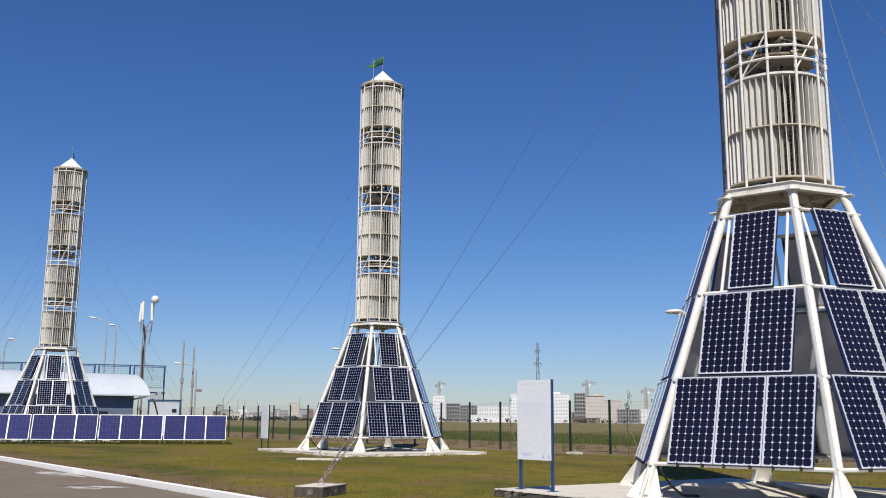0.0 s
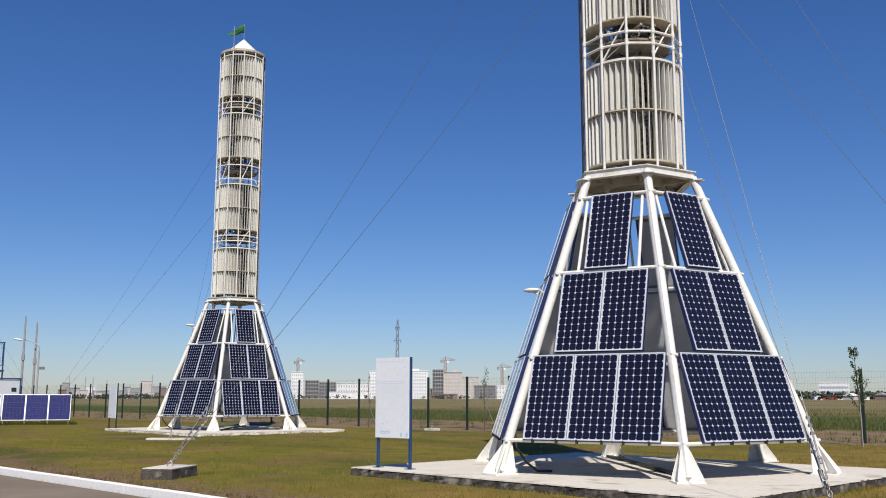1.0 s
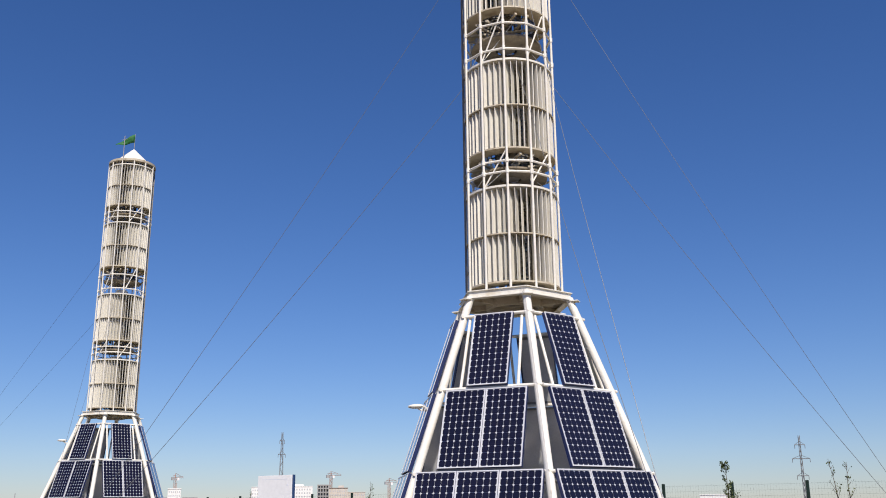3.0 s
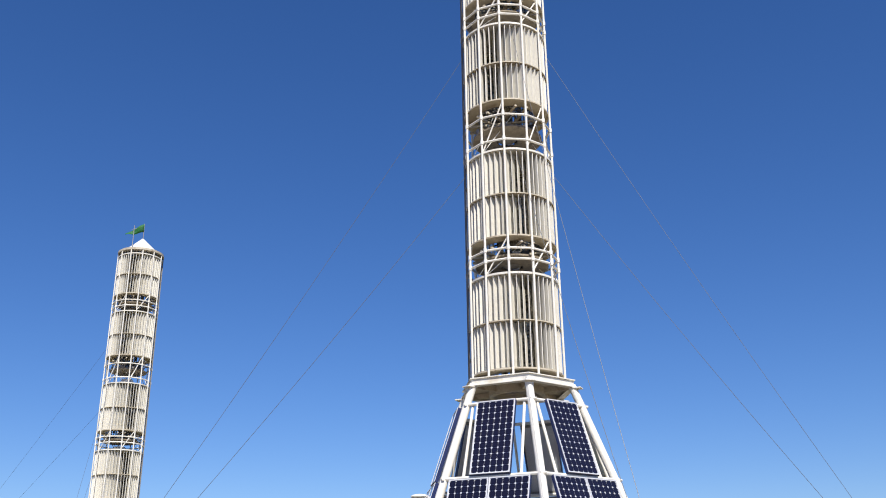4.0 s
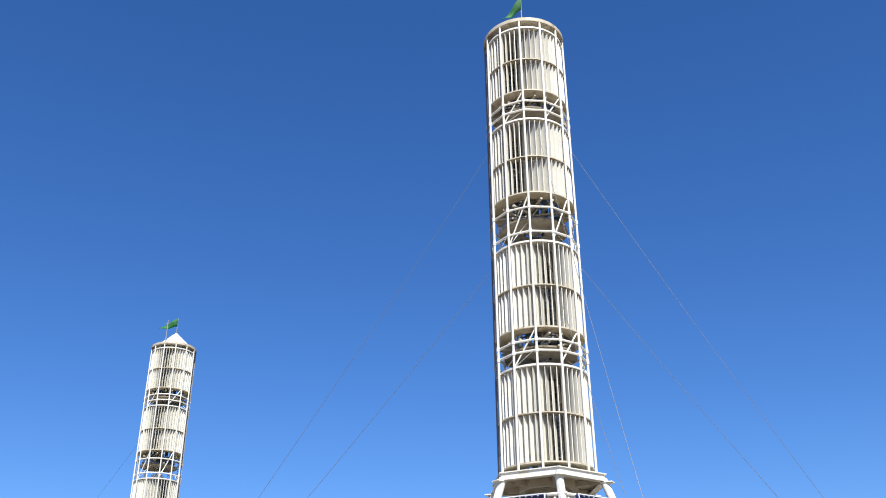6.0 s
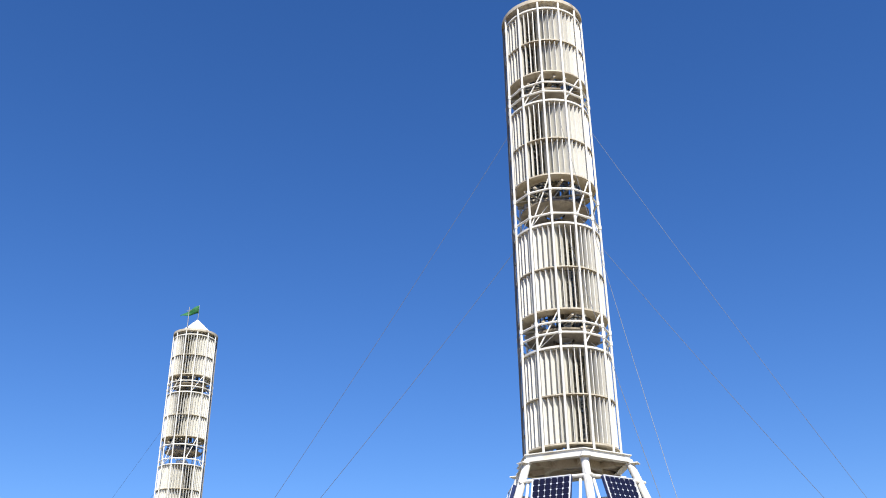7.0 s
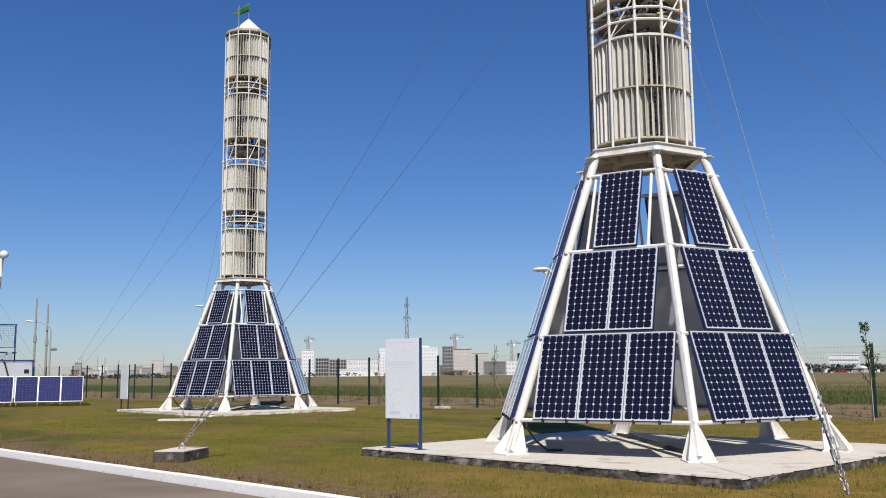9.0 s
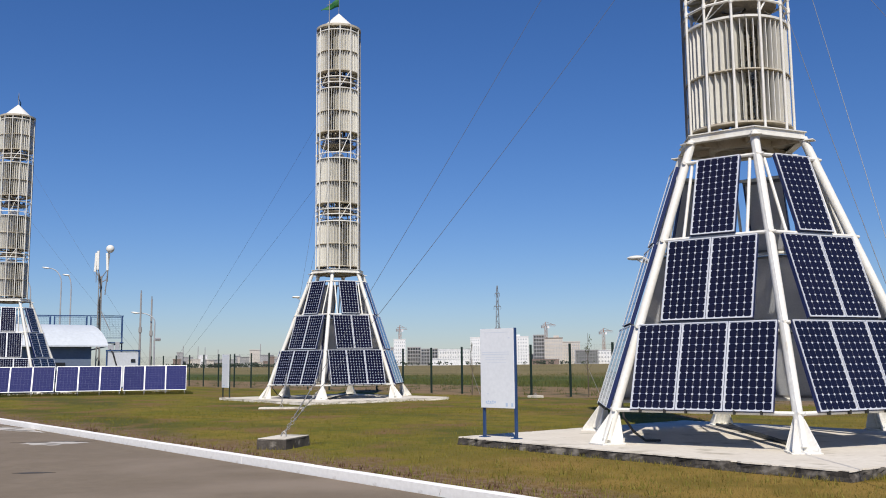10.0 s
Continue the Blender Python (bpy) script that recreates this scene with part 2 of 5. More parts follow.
def ground_material():
    m = bpy.data.materials.new("lawn_and_steppe")
    m.use_nodes = True
    n, l = m.node_tree.nodes, m.node_tree.links
    b = n["Principled BSDF"]
    b.inputs["Roughness"].default_value = 0.95
    b.inputs["Specular IOR Level"].default_value = 0.15
    co = n.new("ShaderNodeTexCoord")
    sep = n.new("ShaderNodeSeparateXYZ")
    l.new(co.outputs["Object"], sep.inputs[0])

    def tex(s, d=5.0, stretch=None):
        t = n.new("ShaderNodeTexNoise")
        t.inputs["Scale"].default_value, t.inputs["Detail"].default_value = s, d
        if stretch:
            mp = n.new("ShaderNodeMapping")
            mp.inputs["Scale"].default_value = stretch
            l.new(co.outputs["Object"], mp.inputs[0])
            l.new(mp.outputs[0], t.inputs[0])
        else:
            l.new(co.outputs["Object"], t.inputs[0])
        return t.outputs[0]

    def rng(src, lo, hi):
        r = n.new("ShaderNodeMapRange")
        r.inputs[1].default_value, r.inputs[2].default_value = lo, hi
        l.new(src, r.inputs[0])
        return r.outputs[0]

    def mix(f, a, c):
        x = n.new("ShaderNodeMix")
        x.data_type = "RGBA"
        l.new(f, x.inputs[0])
        for slot, v in ((6, a), (7, c)):
            if isinstance(v, tuple):
                x.inputs[slot].default_value = (*v, 1)
            else:
                l.new(v, x.inputs[slot])
        return x.outputs[2]

    def wobble(amount, s, axis=1):
        a = n.new("ShaderNodeMath")
        a.operation = "MULTIPLY_ADD"
        l.new(tex(s), a.inputs[0])
        a.inputs[1].default_value = amount
        l.new(sep.outputs[axis], a.inputs[2])
        return a.outputs[0]

    lawn = mix(rng(tex(0.26, 9.0), 0.40, 0.60), (0.150, 0.136, 0.014), (0.212, 0.156, 0.028))
    lawn = mix(rng(tex(1.3), 0.45, 0.7), lawn, (0.092, 0.096, 0.015))
    lawn = mix(rng(tex(0.16, 4.0, (0.5, 1.6, 1)), 0.47, 0.60), lawn, (0.076, 0.080, 0.018))
    lawn = mix(rng(tex(0.45, 10.0), 0.51, 0.64), lawn, (0.180, 0.108, 0.050))
    lawn = mix(rng(tex(9.0), 0.5, 0.8), lawn, (0.065, 0.074, 0.016))
    dry = mix(rng(tex(1.1, 8.0), 0.42, 0.62), (0.225, 0.150, 0.036), (0.150, 0.110, 0.022))
    lawn = mix(rng(wobble(9.0, 0.22, 0), 4.5, 11.5), lawn, dry)
    verge = mix(rng(tex(7.0), 0.4, 0.6), (0.13, 0.075, 0.045), (0.20, 0.14, 0.09))
    lawn = mix(rng(wobble(-2.6, 0.9), 0.75, -0.35), lawn, verge)
    dirt = mix(rng(tex(0.9), 0.4, 0.65), (0.225, 0.152, 0.090), (0.150, 0.115, 0.060))
    dirt = mix(rng(tex(0.35, 6.0), 0.55, 0.63), dirt, (0.066, 0.066, 0.030))
    field = mix(rng(tex(0.08, 5, (0.4, 2.0, 1)), 0.4, 0.62), (0.225, 0.178, 0.092), (0.130, 0.118, 0.048))
    field = mix(rng(tex(0.6), 0.5, 0.75), field, (0.135, 0.110, 0.052))
    green = mix(rng(tex(0.5), 0.4, 0.65), (0.050, 0.074, 0.020), (0.080, 0.094, 0.026))
    out = mix(rng(wobble(2.0, 0.3), 23.6, 24.6), lawn, dirt)
    out = mix(rng(wobble(6.0, 0.12), 38.0, 41.0), out, green)
    out = mix(rng(wobble(14.0, 0.06), 70.0, 85.0), out, field)
    l.new(out, b.inputs["Base Color"])
    bp = n.new("ShaderNodeBump")
    bp.inputs["Strength"].default_value, bp.inputs["Distance"].default_value = 0.8, 0.05
    l.new(tex(18.0), bp.inputs["Height"])
    l.new(bp.outputs[0], b.inputs["Normal"])
    return m


LAWN = ground_material()
# ground: one sheet with a trough in which the road lies
bm = bmesh.new()
profile = [(-4000, 0), (-11.2, 0), (-11.2, -0.3), (0.04, -0.3), (0.04, 0.0), (60, 0.0), (4000, 0.0)]
cols = []
for s in (-4000, -300, -60, 0, 60, 300, 4000):
    cols.append([bm.verts.new((s, nn, z)) for nn, z in profile])
for p, q in zip(cols, cols[1:]):
    for i in range(len(profile) - 1):
        bm.faces.new((p[i], q[i], q[i + 1], p[i + 1]))
ground = part("ground", bm, LAWN)
ground.matrix_world = SITE
tagged(ground, "mown yellow-green lawn and dry steppe reaching the horizon", "ground", kind="structure")

bm = bmesh.new()
box(bm, at(0, -5.65, ROAD_Z - 0.1), 900, 11.1, 0.2)
road = part("road", bm, ASPHALT)
road.matrix_world = SITE
tagged(road, "worn dusty grey-brown asphalt service road", "road", kind="structure")

# whitewashed kerb, one stone a metre
kerb = empty("kerb")
kerb.matrix_world = SITE
tagged(kerb, "whitewashed concrete kerb along the asphalt road", "kerb", kind="structure")
bm = bmesh.new()
box(bm, at(0, 0, 0), 0.9999, 0.18, 0.34, 0.0008)
stone = part("kerb_stone", bm, KERB, kerb)
rk = random.Random(3)
first = True
for i in range(-60, 16):
    m = pose(i + 0.5, 0.03, -0.08 + rk.uniform(-0.002, 0.002), rk.uniform(-0.3, 0.3), rk.uniform(-0.08, 0.08), rk.uniform(-0.15, 0.15))
    if first:
        stone.matrix_local = m
        first = False
    else:
        again(stone, "kerb_stone", m)

# pale patches and tar seams on the road
def road_patch(x, y, lx, ly, mat, label, seed, turn=0.0):
    r = random.Random(seed)
    bm = bmesh.new()
    k = 22
    vs = []
    for i in range(k):
        a = 2 * math.pi * i / k
        f = 1 + r.uniform(-0.28, 0.28)
        vs.append((lx * f * math.cos(a), ly * f * math.sin(a)))
    prism(bm, vs, -0.02, 0.004)
    ob = part("road_patch", bm, mat)
    ob.matrix_world = at(x, y, ROAD_Z, turn)
    return tagged(ob, label, "road patch", kind="structure")


road_patch(-7.72, 20.72, 0.62, 0.42, PALE_PATCH, "pale patch with dark spots in the asphalt road", 1, -6)
road_patch(-10.5, 25.45, 1.45, 0.34, PALE_PATCH, "pale patch with dark spots in the asphalt road", 2, -49)
road_patch(-5.89, 15.10, 0.33, 0.07, TAR, "dark tar seam in the asphalt road", 4, 6)
road_patch(-7.85, 21.14, 0.80, 0.05, TAR, "dark tar seam in the asphalt road", 5, 6)


# ---- solar wind towers ----
Z_SLAB = 0.15
ZR = (0.739, 2.194, 3.781, 5.278)               # heights of the four ring bars
LEG_R = lambda z: 3.112 + (1.354 - 3.112) * (z - ZR[0]) / (ZR[3] - ZR[0])
R_POLE, R_VANE = 1.01, 0.955
MODULES = ((5.998, 7.015, 8.042), (8.892, 9.876, 10.942), (12.203, 13.175, 14.228), (15.07, 16.015, 17.0))
PANEL_W, PANEL_H, PANEL_T = 0.803, 1.547, 0.04


def panel_meshes():
    """Frame, white sheet and cells of a 72-cell panel, lying in its own plane, z outwards."""
    fr, sd = bmesh.new(), bmesh.new()
    w, h, b = PANEL_W, PANEL_H, 0.021
    for bm, wd, z, th in ((fr, b, 0.016, 0.012), (sd, 0.016, -0.026, 0.070)):
        g = 0.0 if bm is fr else 0.003
        for sx in (-1, 1):
            box(bm, at(sx * (w - wd) / 2 + sx * g, 0, z), wd, h + 2 * g, th)
        for sy in (-1, 1):
            box(bm, at(0, sy * (h - wd) / 2 + sy * g, z), w - 2 * wd, wd, th)
    sh = bmesh.new()
    box(sh, at(0, 0, 0.004), w - 2 * b, h - 2 * b, 0.012)
    ce = bmesh.new()
    px, py = (w - 2 * b - 0.012) / 6, (h - 2 * b - 0.012) / 12
    for i in range(6):
        for j in range(12):
            cx, cy = (i - 2.5) * px, (j - 5.5) * py
            hx, hy, k = px / 2 - 0.0017, py / 2 - 0.0017, 0.0215
            ring = ((hx - k, hy), (-hx + k, hy), (-hx, hy - k), (-hx, -hy + k), (-hx + k, -hy), (hx - k, -hy), (hx, -hy + k), (hx, hy - k))
            ce.faces.new([ce.verts.new((cx + x, cy + y, 0.013)) for x, y in ring])
    return fr, sh, ce, sd


def tower():
    t = empty("solar_wind_tower")
    # legs with gusseted feet
    bm = bmesh.new()
    tube(bm, fan(0, LEG_R(0.22)) + Vector((0, 0, 0.22)), fan(0, LEG_R(5.72)) + Vector((0, 0, 5.72)), 0.082, 16)
    leg = part("leg", bm, WHITE, t, smooth=True)
    bm = bmesh.new()
    rf = 3.31
    box(bm, at(rf, 0, Z_SLAB + 0.0125), 0.47, 0.47, 0.025, 0.004)
    for ang in (45, 135):
        d = fan(ang, 1)
        top = Vector((LEG_R(0.66), 0, 0.66))
        base = Vector((rf, 0, Z_SLAB + 0.025))
        nrm = Vector((-d.y, d.x, 0)) * 0.011
        quad = [base - d * 0.29, base + d * 0.29, base + d * 0.29 + Vector((0, 0, 0.04)), top + d * 0.095, top - d * 0.095, base - d * 0.29 + Vector((0, 0, 0.04))]
        a = [bm.verts.new(p + nrm) for p in quad]
        b = [bm.verts.new(p - nrm) for p in quad]
        bm.faces.new(a)
        bm.faces.new(b[::-1])
        for i in range(6):
            bm.faces.new((a[i - 1], b[i - 1], b[i], a[i]))
    for sx in (-1, 1):
        for sy in (-1, 1):
            tube(bm, (rf + sx * 0.19, sy * 0.19, Z_SLAB + 0.02), (rf + sx * 0.19, sy * 0.19, Z_SLAB + 0.075), 0.016, 6)
    bmesh.ops.recalc_face_normals(bm, faces=bm.faces)
    foot = part("foot", bm, WHITE, leg, "white gusset foot bolted to concrete")
    for k in range(1, 6):
        m = at(0, 0, 0, 60 * k)
        l2 = again(leg, "leg", m, t)
        again(foot, "foot", Matrix(), l2)
    # ring bars with collars, and slope struts
    for lv, z in enumerate(ZR):
        r = LEG_R(z)
        bm = bmesh.new()
        a, b = fan(0, r + 0.05), fan(60, r + 0.05)
        tube(bm, a + Vector((0, 0, z)), b + Vector((0, 0, z)), 0.035, 8)
        tube(bm, a + Vector((0, 0, z - 0.03)), a + Vector((0, 0, z + 0.03)), 0.046, 10)
        tube(bm, b + Vector((0, 0, z)), b + (b - a).normalized() * 0.10 + Vector((0, 0, z)), 0.03, 8)
        bar = part("ring_bar", bm, WHITE, t, smooth=True)
        for k in range(1, 6):
            again(bar, "ring_bar", at(0, 0, 0, 60 * k), t)
    for f0, f1 in ((0.20, 0.10), (0.80, 0.90)):
        a, b = fan(0, LEG_R(ZR[2])), fan(60, LEG_R(ZR[2]))
        c, d = fan(0, LEG_R(ZR[3])), fan(60, LEG_R(ZR[3]))
        bm = bmesh.new()
        tube(bm, a.lerp(b, f0) + Vector((0, 0, ZR[2])), c.lerp(d, f1) + Vector((0, 0, ZR[3])), 0.03, 8)
        st = part("strut", bm, WHITE, t, smooth=True)
        for k in range(1, 6):
            again(st, "strut", at(0, 0, 0, 60 * k), t)
    # mounting rails behind the panels, dark grey to give the shadow line below them
    for row, count in ((0, 3), (1, 2), (2, 1)):
        za, zb = ZR[row], ZR[row + 1]
        for f in (0.04, 0.96):
            z = za + (zb - za) * f
            r = LEG_R(z) * math.cos(radians(30)) + 0.085
            mr = part("mounting_rail", box(bmesh.new(), at(0, 0, z, 30) @ at(r, 0, 0), 0.04, count * 0.82 - 0.04, 0.05), DARK_GREY, t)
            for k in range(1, 6):
                again(mr, "mounting_rail", at(0, 0, 0, 60 * k), t)
    # solar panels: three, two and one on each of the six faces
    fr, sh, ce, sd = panel_meshes()
    p0 = part("solar_panel", sh, BACKSHEET, t, "white-framed monocrystalline solar panel")
    f0 = part("panel_frame", fr, ALU, p0)
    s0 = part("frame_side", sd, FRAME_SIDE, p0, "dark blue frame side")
    c0 = tagged(part("cell_layer", ce, CELL, p0, "dark navy cells"), kind="stuff")
    done = False
    for k in range(6):
        for row, count in ((0, 3), (1, 2), (2, 1)):
            za, zb = ZR[row], ZR[row + 1]
            ap = math.cos(radians(30))
            ra, rb = LEG_R(za) * ap, LEG_R(zb) * ap
            up = Vector((rb - ra, 0, zb - za)).normalized()
            out = Vector((up.z, 0, -up.x))
            mid = Vector(((ra + rb) / 2, 0, (za + zb) / 2)) + out * 0.13 + up * (-0.015)
            side = Vector((0, 1, 0))
            for i in range(count):
                o = mid + side * (i - (count - 1) / 2) * (PANEL_W + 0.012)
                m = Matrix(((side.x, up.x, out.x, o.x), (side.y, up.y, out.y, o.y), (side.z, up.z, out.z, o.z), (0, 0, 0, 1)))
                m = at(0, 0, 0, 60 * k + 30) @ m
                if not done:
                    p0.matrix_local = m
                    done = True
                else:
                    q = again(p0, "solar_panel", m, t)
                    again(f0, "panel_frame", Matrix(), q)
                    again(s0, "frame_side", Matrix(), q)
                    tagged(again(c0, "cell_layer", Matrix(), q), "dark navy cells", kind="stuff")
    # black clamps under the lowest panels
    za, zb = ZR[0], ZR[1]
    clamp = None
    for k in range(6):
        for i in range(3):
            for e in (-0.22, 0.22):
                r = LEG_R(za) * math.cos(radians(30)) + 0.13
                m = at(0, 0, za + 0.005, 60 * k + 30) @ at(r, (i - 1) * (PANEL_W + 0.012) + e, 0)
                if clamp is None:
                    clamp = part("clamp", box(bmesh.new(), at(0, 0, 0), 0.06, 0.03, 0.07), RUBBER, t, "small black panel clamp")
                    clamp.matrix_local = m
                else:
                    again(clamp, "clamp", m, t)
    # hexagonal platform: a channel-shaped rim round a plate with an open middle
    def hex_band(bm, z0, z1, r0, r1):
        lo0, lo1 = [bm.verts.new((*fan(60 * k, r0)[:2], z0)) for k in range(6)], [bm.verts.new((*fan(60 * k, r1)[:2], z0)) for k in range(6)]
        hi0, hi1 = [bm.verts.new((*fan(60 * k, r0)[:2], z1)) for k in range(6)], [bm.verts.new((*fan(60 * k, r1)[:2], z1)) for k in range(6)]
        for k in range(6):
            n = (k + 1) % 6
            for f in ((lo0[k], lo0[n], lo1[n], lo1[k]), (hi0[k], hi1[k], hi1[n], hi0[n]), (lo1[k], lo1[n], hi1[n], hi1[k]), (lo0[k], hi0[k], hi0[n], lo0[n])):
                bm.faces.new(f)
        bmesh.ops.recalc_face_normals(bm, faces=bm.faces)
        return bm

    part("platform", hex_band(bmesh.new(), 5.765, 5.785, 0.42, 1.22), DISC, t, "dusty cream hexagonal steel platform, colour darkened for underside shade")
    part("platform_web", hex_band(bmesh.new(), 5.70, 5.83, 1.205, 1.222), CREAM, t, "pale cream channel rim")
    for z0, z1, r1 in ((5.682, 5.700, 1.29), (5.830, 5.848, 1.26)):
        part("platform_flange", hex_band(bmesh.new(), z0, z1, 1.12, r1), CREAM, t)
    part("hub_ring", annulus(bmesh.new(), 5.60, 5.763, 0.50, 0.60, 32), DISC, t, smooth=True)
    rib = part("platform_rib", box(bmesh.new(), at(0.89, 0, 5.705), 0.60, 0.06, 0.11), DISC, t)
    bm = box(bmesh.new(), at(1.27, 0, 5.665), 0.24, 0.20, 0.022, 0.003)
    box(bm, at(1.24, 0, 5.615), 0.02, 0.17, 0.09)
    bracket = part("leg_bracket", bm, WHITE, t, "white bracket plate on the leg head")
    for k in range(1, 6):
        again(rib, "platform_rib", at(0, 0, 0, 60 * k), t)
        again(bracket, "leg_bracket", at(0, 0, 0, 60 * k), t)
    # small machines that stand on the platform under the lowest vanes
    rm = random.Random(17)
    for k in range(24):
        a, h = 15 * k + rm.uniform(-5, 5), rm.uniform(0.10, 0.15)
        part("gear_box", box(bmesh.new(), at(0, 0, 5.785 + h / 2, a) @ at(rm.uniform(0.70, 0.86), 0, 0, rm.uniform(-30, 30)), rm.uniform(0.06, 0.14), rm.uniform(0.12, 0.22), h, 0.008),
             rm.choice((ROTOR, RUBBER, STEEL)), t)
    part("bearing_drum", annulus(bmesh.new(), 5.79, 5.885, 0.50, 0.66, 32), ROTOR, t, "dull metal bearing drum", smooth=True)
    # poles and rails of the wind cage
    bm = bmesh.new()
    tube(bm, (R_POLE, 0, 5.82), (R_POLE, 0, 17.22), 0.026, 8)
    pole = part("pole", bm, WHITE, t, smooth=True)
    pole.matrix_local = at(0, 0, 0, 15)
    for k in range(1, 12):
        again(pole, "pole", at(0, 0, 0, 15 + 30 * k), t)
    for z in (8.358, 8.602, 11.191, 11.818, 14.491, 14.755):
        a, b = fan(15, R_POLE - 0.02), fan(45, R_POLE - 0.02)
        ra = part("rail", tube(bmesh.new(), a + Vector((0, 0, z)), b + Vector((0, 0, z)), 0.026, 8), WHITE, t, smooth=True)
        sleeve = part("pole_sleeve", tube(bmesh.new(), fan(15, R_POLE) + Vector((0, 0, z - 0.05)), fan(15, R_POLE) + Vector((0, 0, z + 0.05)), 0.038, 8), WHITE, t, smooth=True)
        for k in range(1, 12):
            again(ra, "rail", at(0, 0, 0, 30 * k), t)
            again(sleeve, "pole_sleeve", at(0, 0, 0, 30 * k), t)
    for za, zb in ((8.083, 8.871), (10.984, 12.162), (14.269, 15.05)):
        for a, b, r in ((fan(15, 0.95), fan(75, 0.45), 0.009), (fan(15, 0.97), fan(45, 0.97), 0.018)):
            br = part("brace", tube(bmesh.new(), a + Vector((0, 0, za)), b + Vector((0, 0, zb)), r, 6), WHITE, t)
            for k in range(1, 6):
                again(br, "brace", at(0, 0, 0, 60 * k), t)
        gap = zb - za
        bm = bmesh.new()
        bmesh.ops.create_cone(bm, cap_ends=True, segments=28, radius1=0.40, radius2=0.22, depth=0.26 * gap, matrix=Matrix.Translation((0, 0, za + 0.13 * gap)))
        part("generator_cone", bm, CREAM, t, "pale cream conical generator hood", smooth=True)
        deck = zb - 0.46 * gap
        bm = bmesh.new()
        bmesh.ops.create_cone(bm, cap_ends=True, segments=24, radius1=0.20, radius2=0.26, depth=0.24 * gap, matrix=Matrix.Translation((0, 0, deck + 0.14 * gap)))
        part("generator_housing", bm, ROTOR, t, "dull metal generator", smooth=True)
        part("service_deck", annulus(bmesh.new(), deck - 0.02, deck + 0.02, 0.24, 0.80), DECK, t, "dark brown service deck under the ring", smooth=True)
        coil = part("generator_coil", box(bmesh.new(), at(0.30, 0, deck + 0.15 * gap), 0.09, 0.13, 0.20 * gap, 0.01), RUBBER, t)
        for k in range(1, 6):
            again(coil, "generator_coil", at(0, 0, 0, 60 * k), t)
        # beams under the open ring, with junction boxes between them
        for k in range(3):
            for y in (-0.14, 0.14):
                part("cross_beam", box(bmesh.new(), at(0, 0, zb - 0.09 - 0.05 * k, 60 * k + 12) @ at(0, y, 0), 1.80, 0.05, 0.045), DISC, t)
        rg = random.Random(int(zb * 100))
        for k in range(14):
            a = 360 / 14 * k + rg.uniform(-10, 10)
            part("junction_box", box(bmesh.new(), at(0, 0, deck + 0.02 + rg.uniform(0.05, 0.14), a) @ at(rg.uniform(0.38, 0.70), 0, 0, rg.uniform(0, 90)), rg.uniform(0.08, 0.22), rg.uniform(0.06, 0.16), rg.uniform(0.08, 0.20), 0.006),
                 rg.choice((ROTOR, RUBBER, DARK_GREY, STEEL)), t)
    # vane modules
    for i, (zb, zm, zt) in enumerate(MODULES):
        for z, th, r0, mat in ((zb, 0.034, 0.68, DISC), (zt, 0.045, 0.30, CREAM)):
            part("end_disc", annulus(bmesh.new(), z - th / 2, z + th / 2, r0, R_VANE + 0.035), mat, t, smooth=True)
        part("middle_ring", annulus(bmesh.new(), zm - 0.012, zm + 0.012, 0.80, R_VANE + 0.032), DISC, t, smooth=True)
        turn = -24 if i < 2 else 24
        bm = bmesh.new()
        secs = []
        for s in range(5):
            f = s / 4 - 0.5
            secs.append((f * 0.25, 0.020 * (1 - 4 * f * f) * (-1 if i < 2 else 1)))
        for zz0, zz1 in ((zb + 0.03, zm - 0.025), (zm + 0.025, zt - 0.03)):
            outer = [[bm.verts.new((x, y + o, z)) for z in (zz0, zz1)] for o in (0.006, -0.006) for x, y in secs]
            fcs, bks = outer[:5], outer[5:]
            for s in range(4):
                bm.faces.new((fcs[s][0], fcs[s + 1][0], fcs[s + 1][1], fcs[s][1]))
                bm.faces.new((bks[s + 1][0], bks[s][0], bks[s][1], bks[s + 1][1]))
            for s in (0, 4):
                bm.faces.new((fcs[s][0], fcs[s][1], bks[s][1], bks[s][0]))
        bmesh.ops.recalc_face_normals(bm, faces=bm.faces)
        v0 = part("vane", bm, CREAM, t, smooth=True)
        for k in range(48):
            m = at(0, 0, 0, 7.5 * k + 3.75) @ at(R_VANE - 0.105, 0, 0, turn)
            if k == 0:
                v0.matrix_local = m
            else:
                again(v0, "vane", m, t)
        ro = part("rotor", tube(bmesh.new(), (0, 0, zb), (0, 0, zt), 0.10, 12), ROTOR, t, "dull metal turbine rotor inside the vanes", smooth=True)
        bm = box(bmesh.new(), at(0, 0, (zb + zt) / 2) @ at(0.62, 0, 0, -55 if i < 2 else 55), 0.24, 0.015, zt - zb - 0.16)
        for z in (zb + 0.25, zm, zt - 0.25):
            tube(bm, (0.08, 0, z), (0.62, 0, z), 0.02, 6)
        bl = part("rotor_blade", bm, BLADE, ro)
        for k in range(1, 13):
            again(bl, "rotor_blade", at(0, 0, 0, 360 / 13 * k), ro)
    # rim and cap
    part("top_rim", annulus(bmesh.new(), 17.17, 17.27, 0.80, R_POLE + 0.03), DISC, t, smooth=True)
    bm = bmesh.new()
    bmesh.ops.create_cone(bm, cap_ends=True, segments=40, radius1=0.90, radius2=0.03, depth=0.84, matrix=Matrix.Translation((0, 0, 17.24 + 0.42)))
    part("cap", bm, WHITE, t, "white conical roof cap", smooth=True)
    bm = bmesh.new()
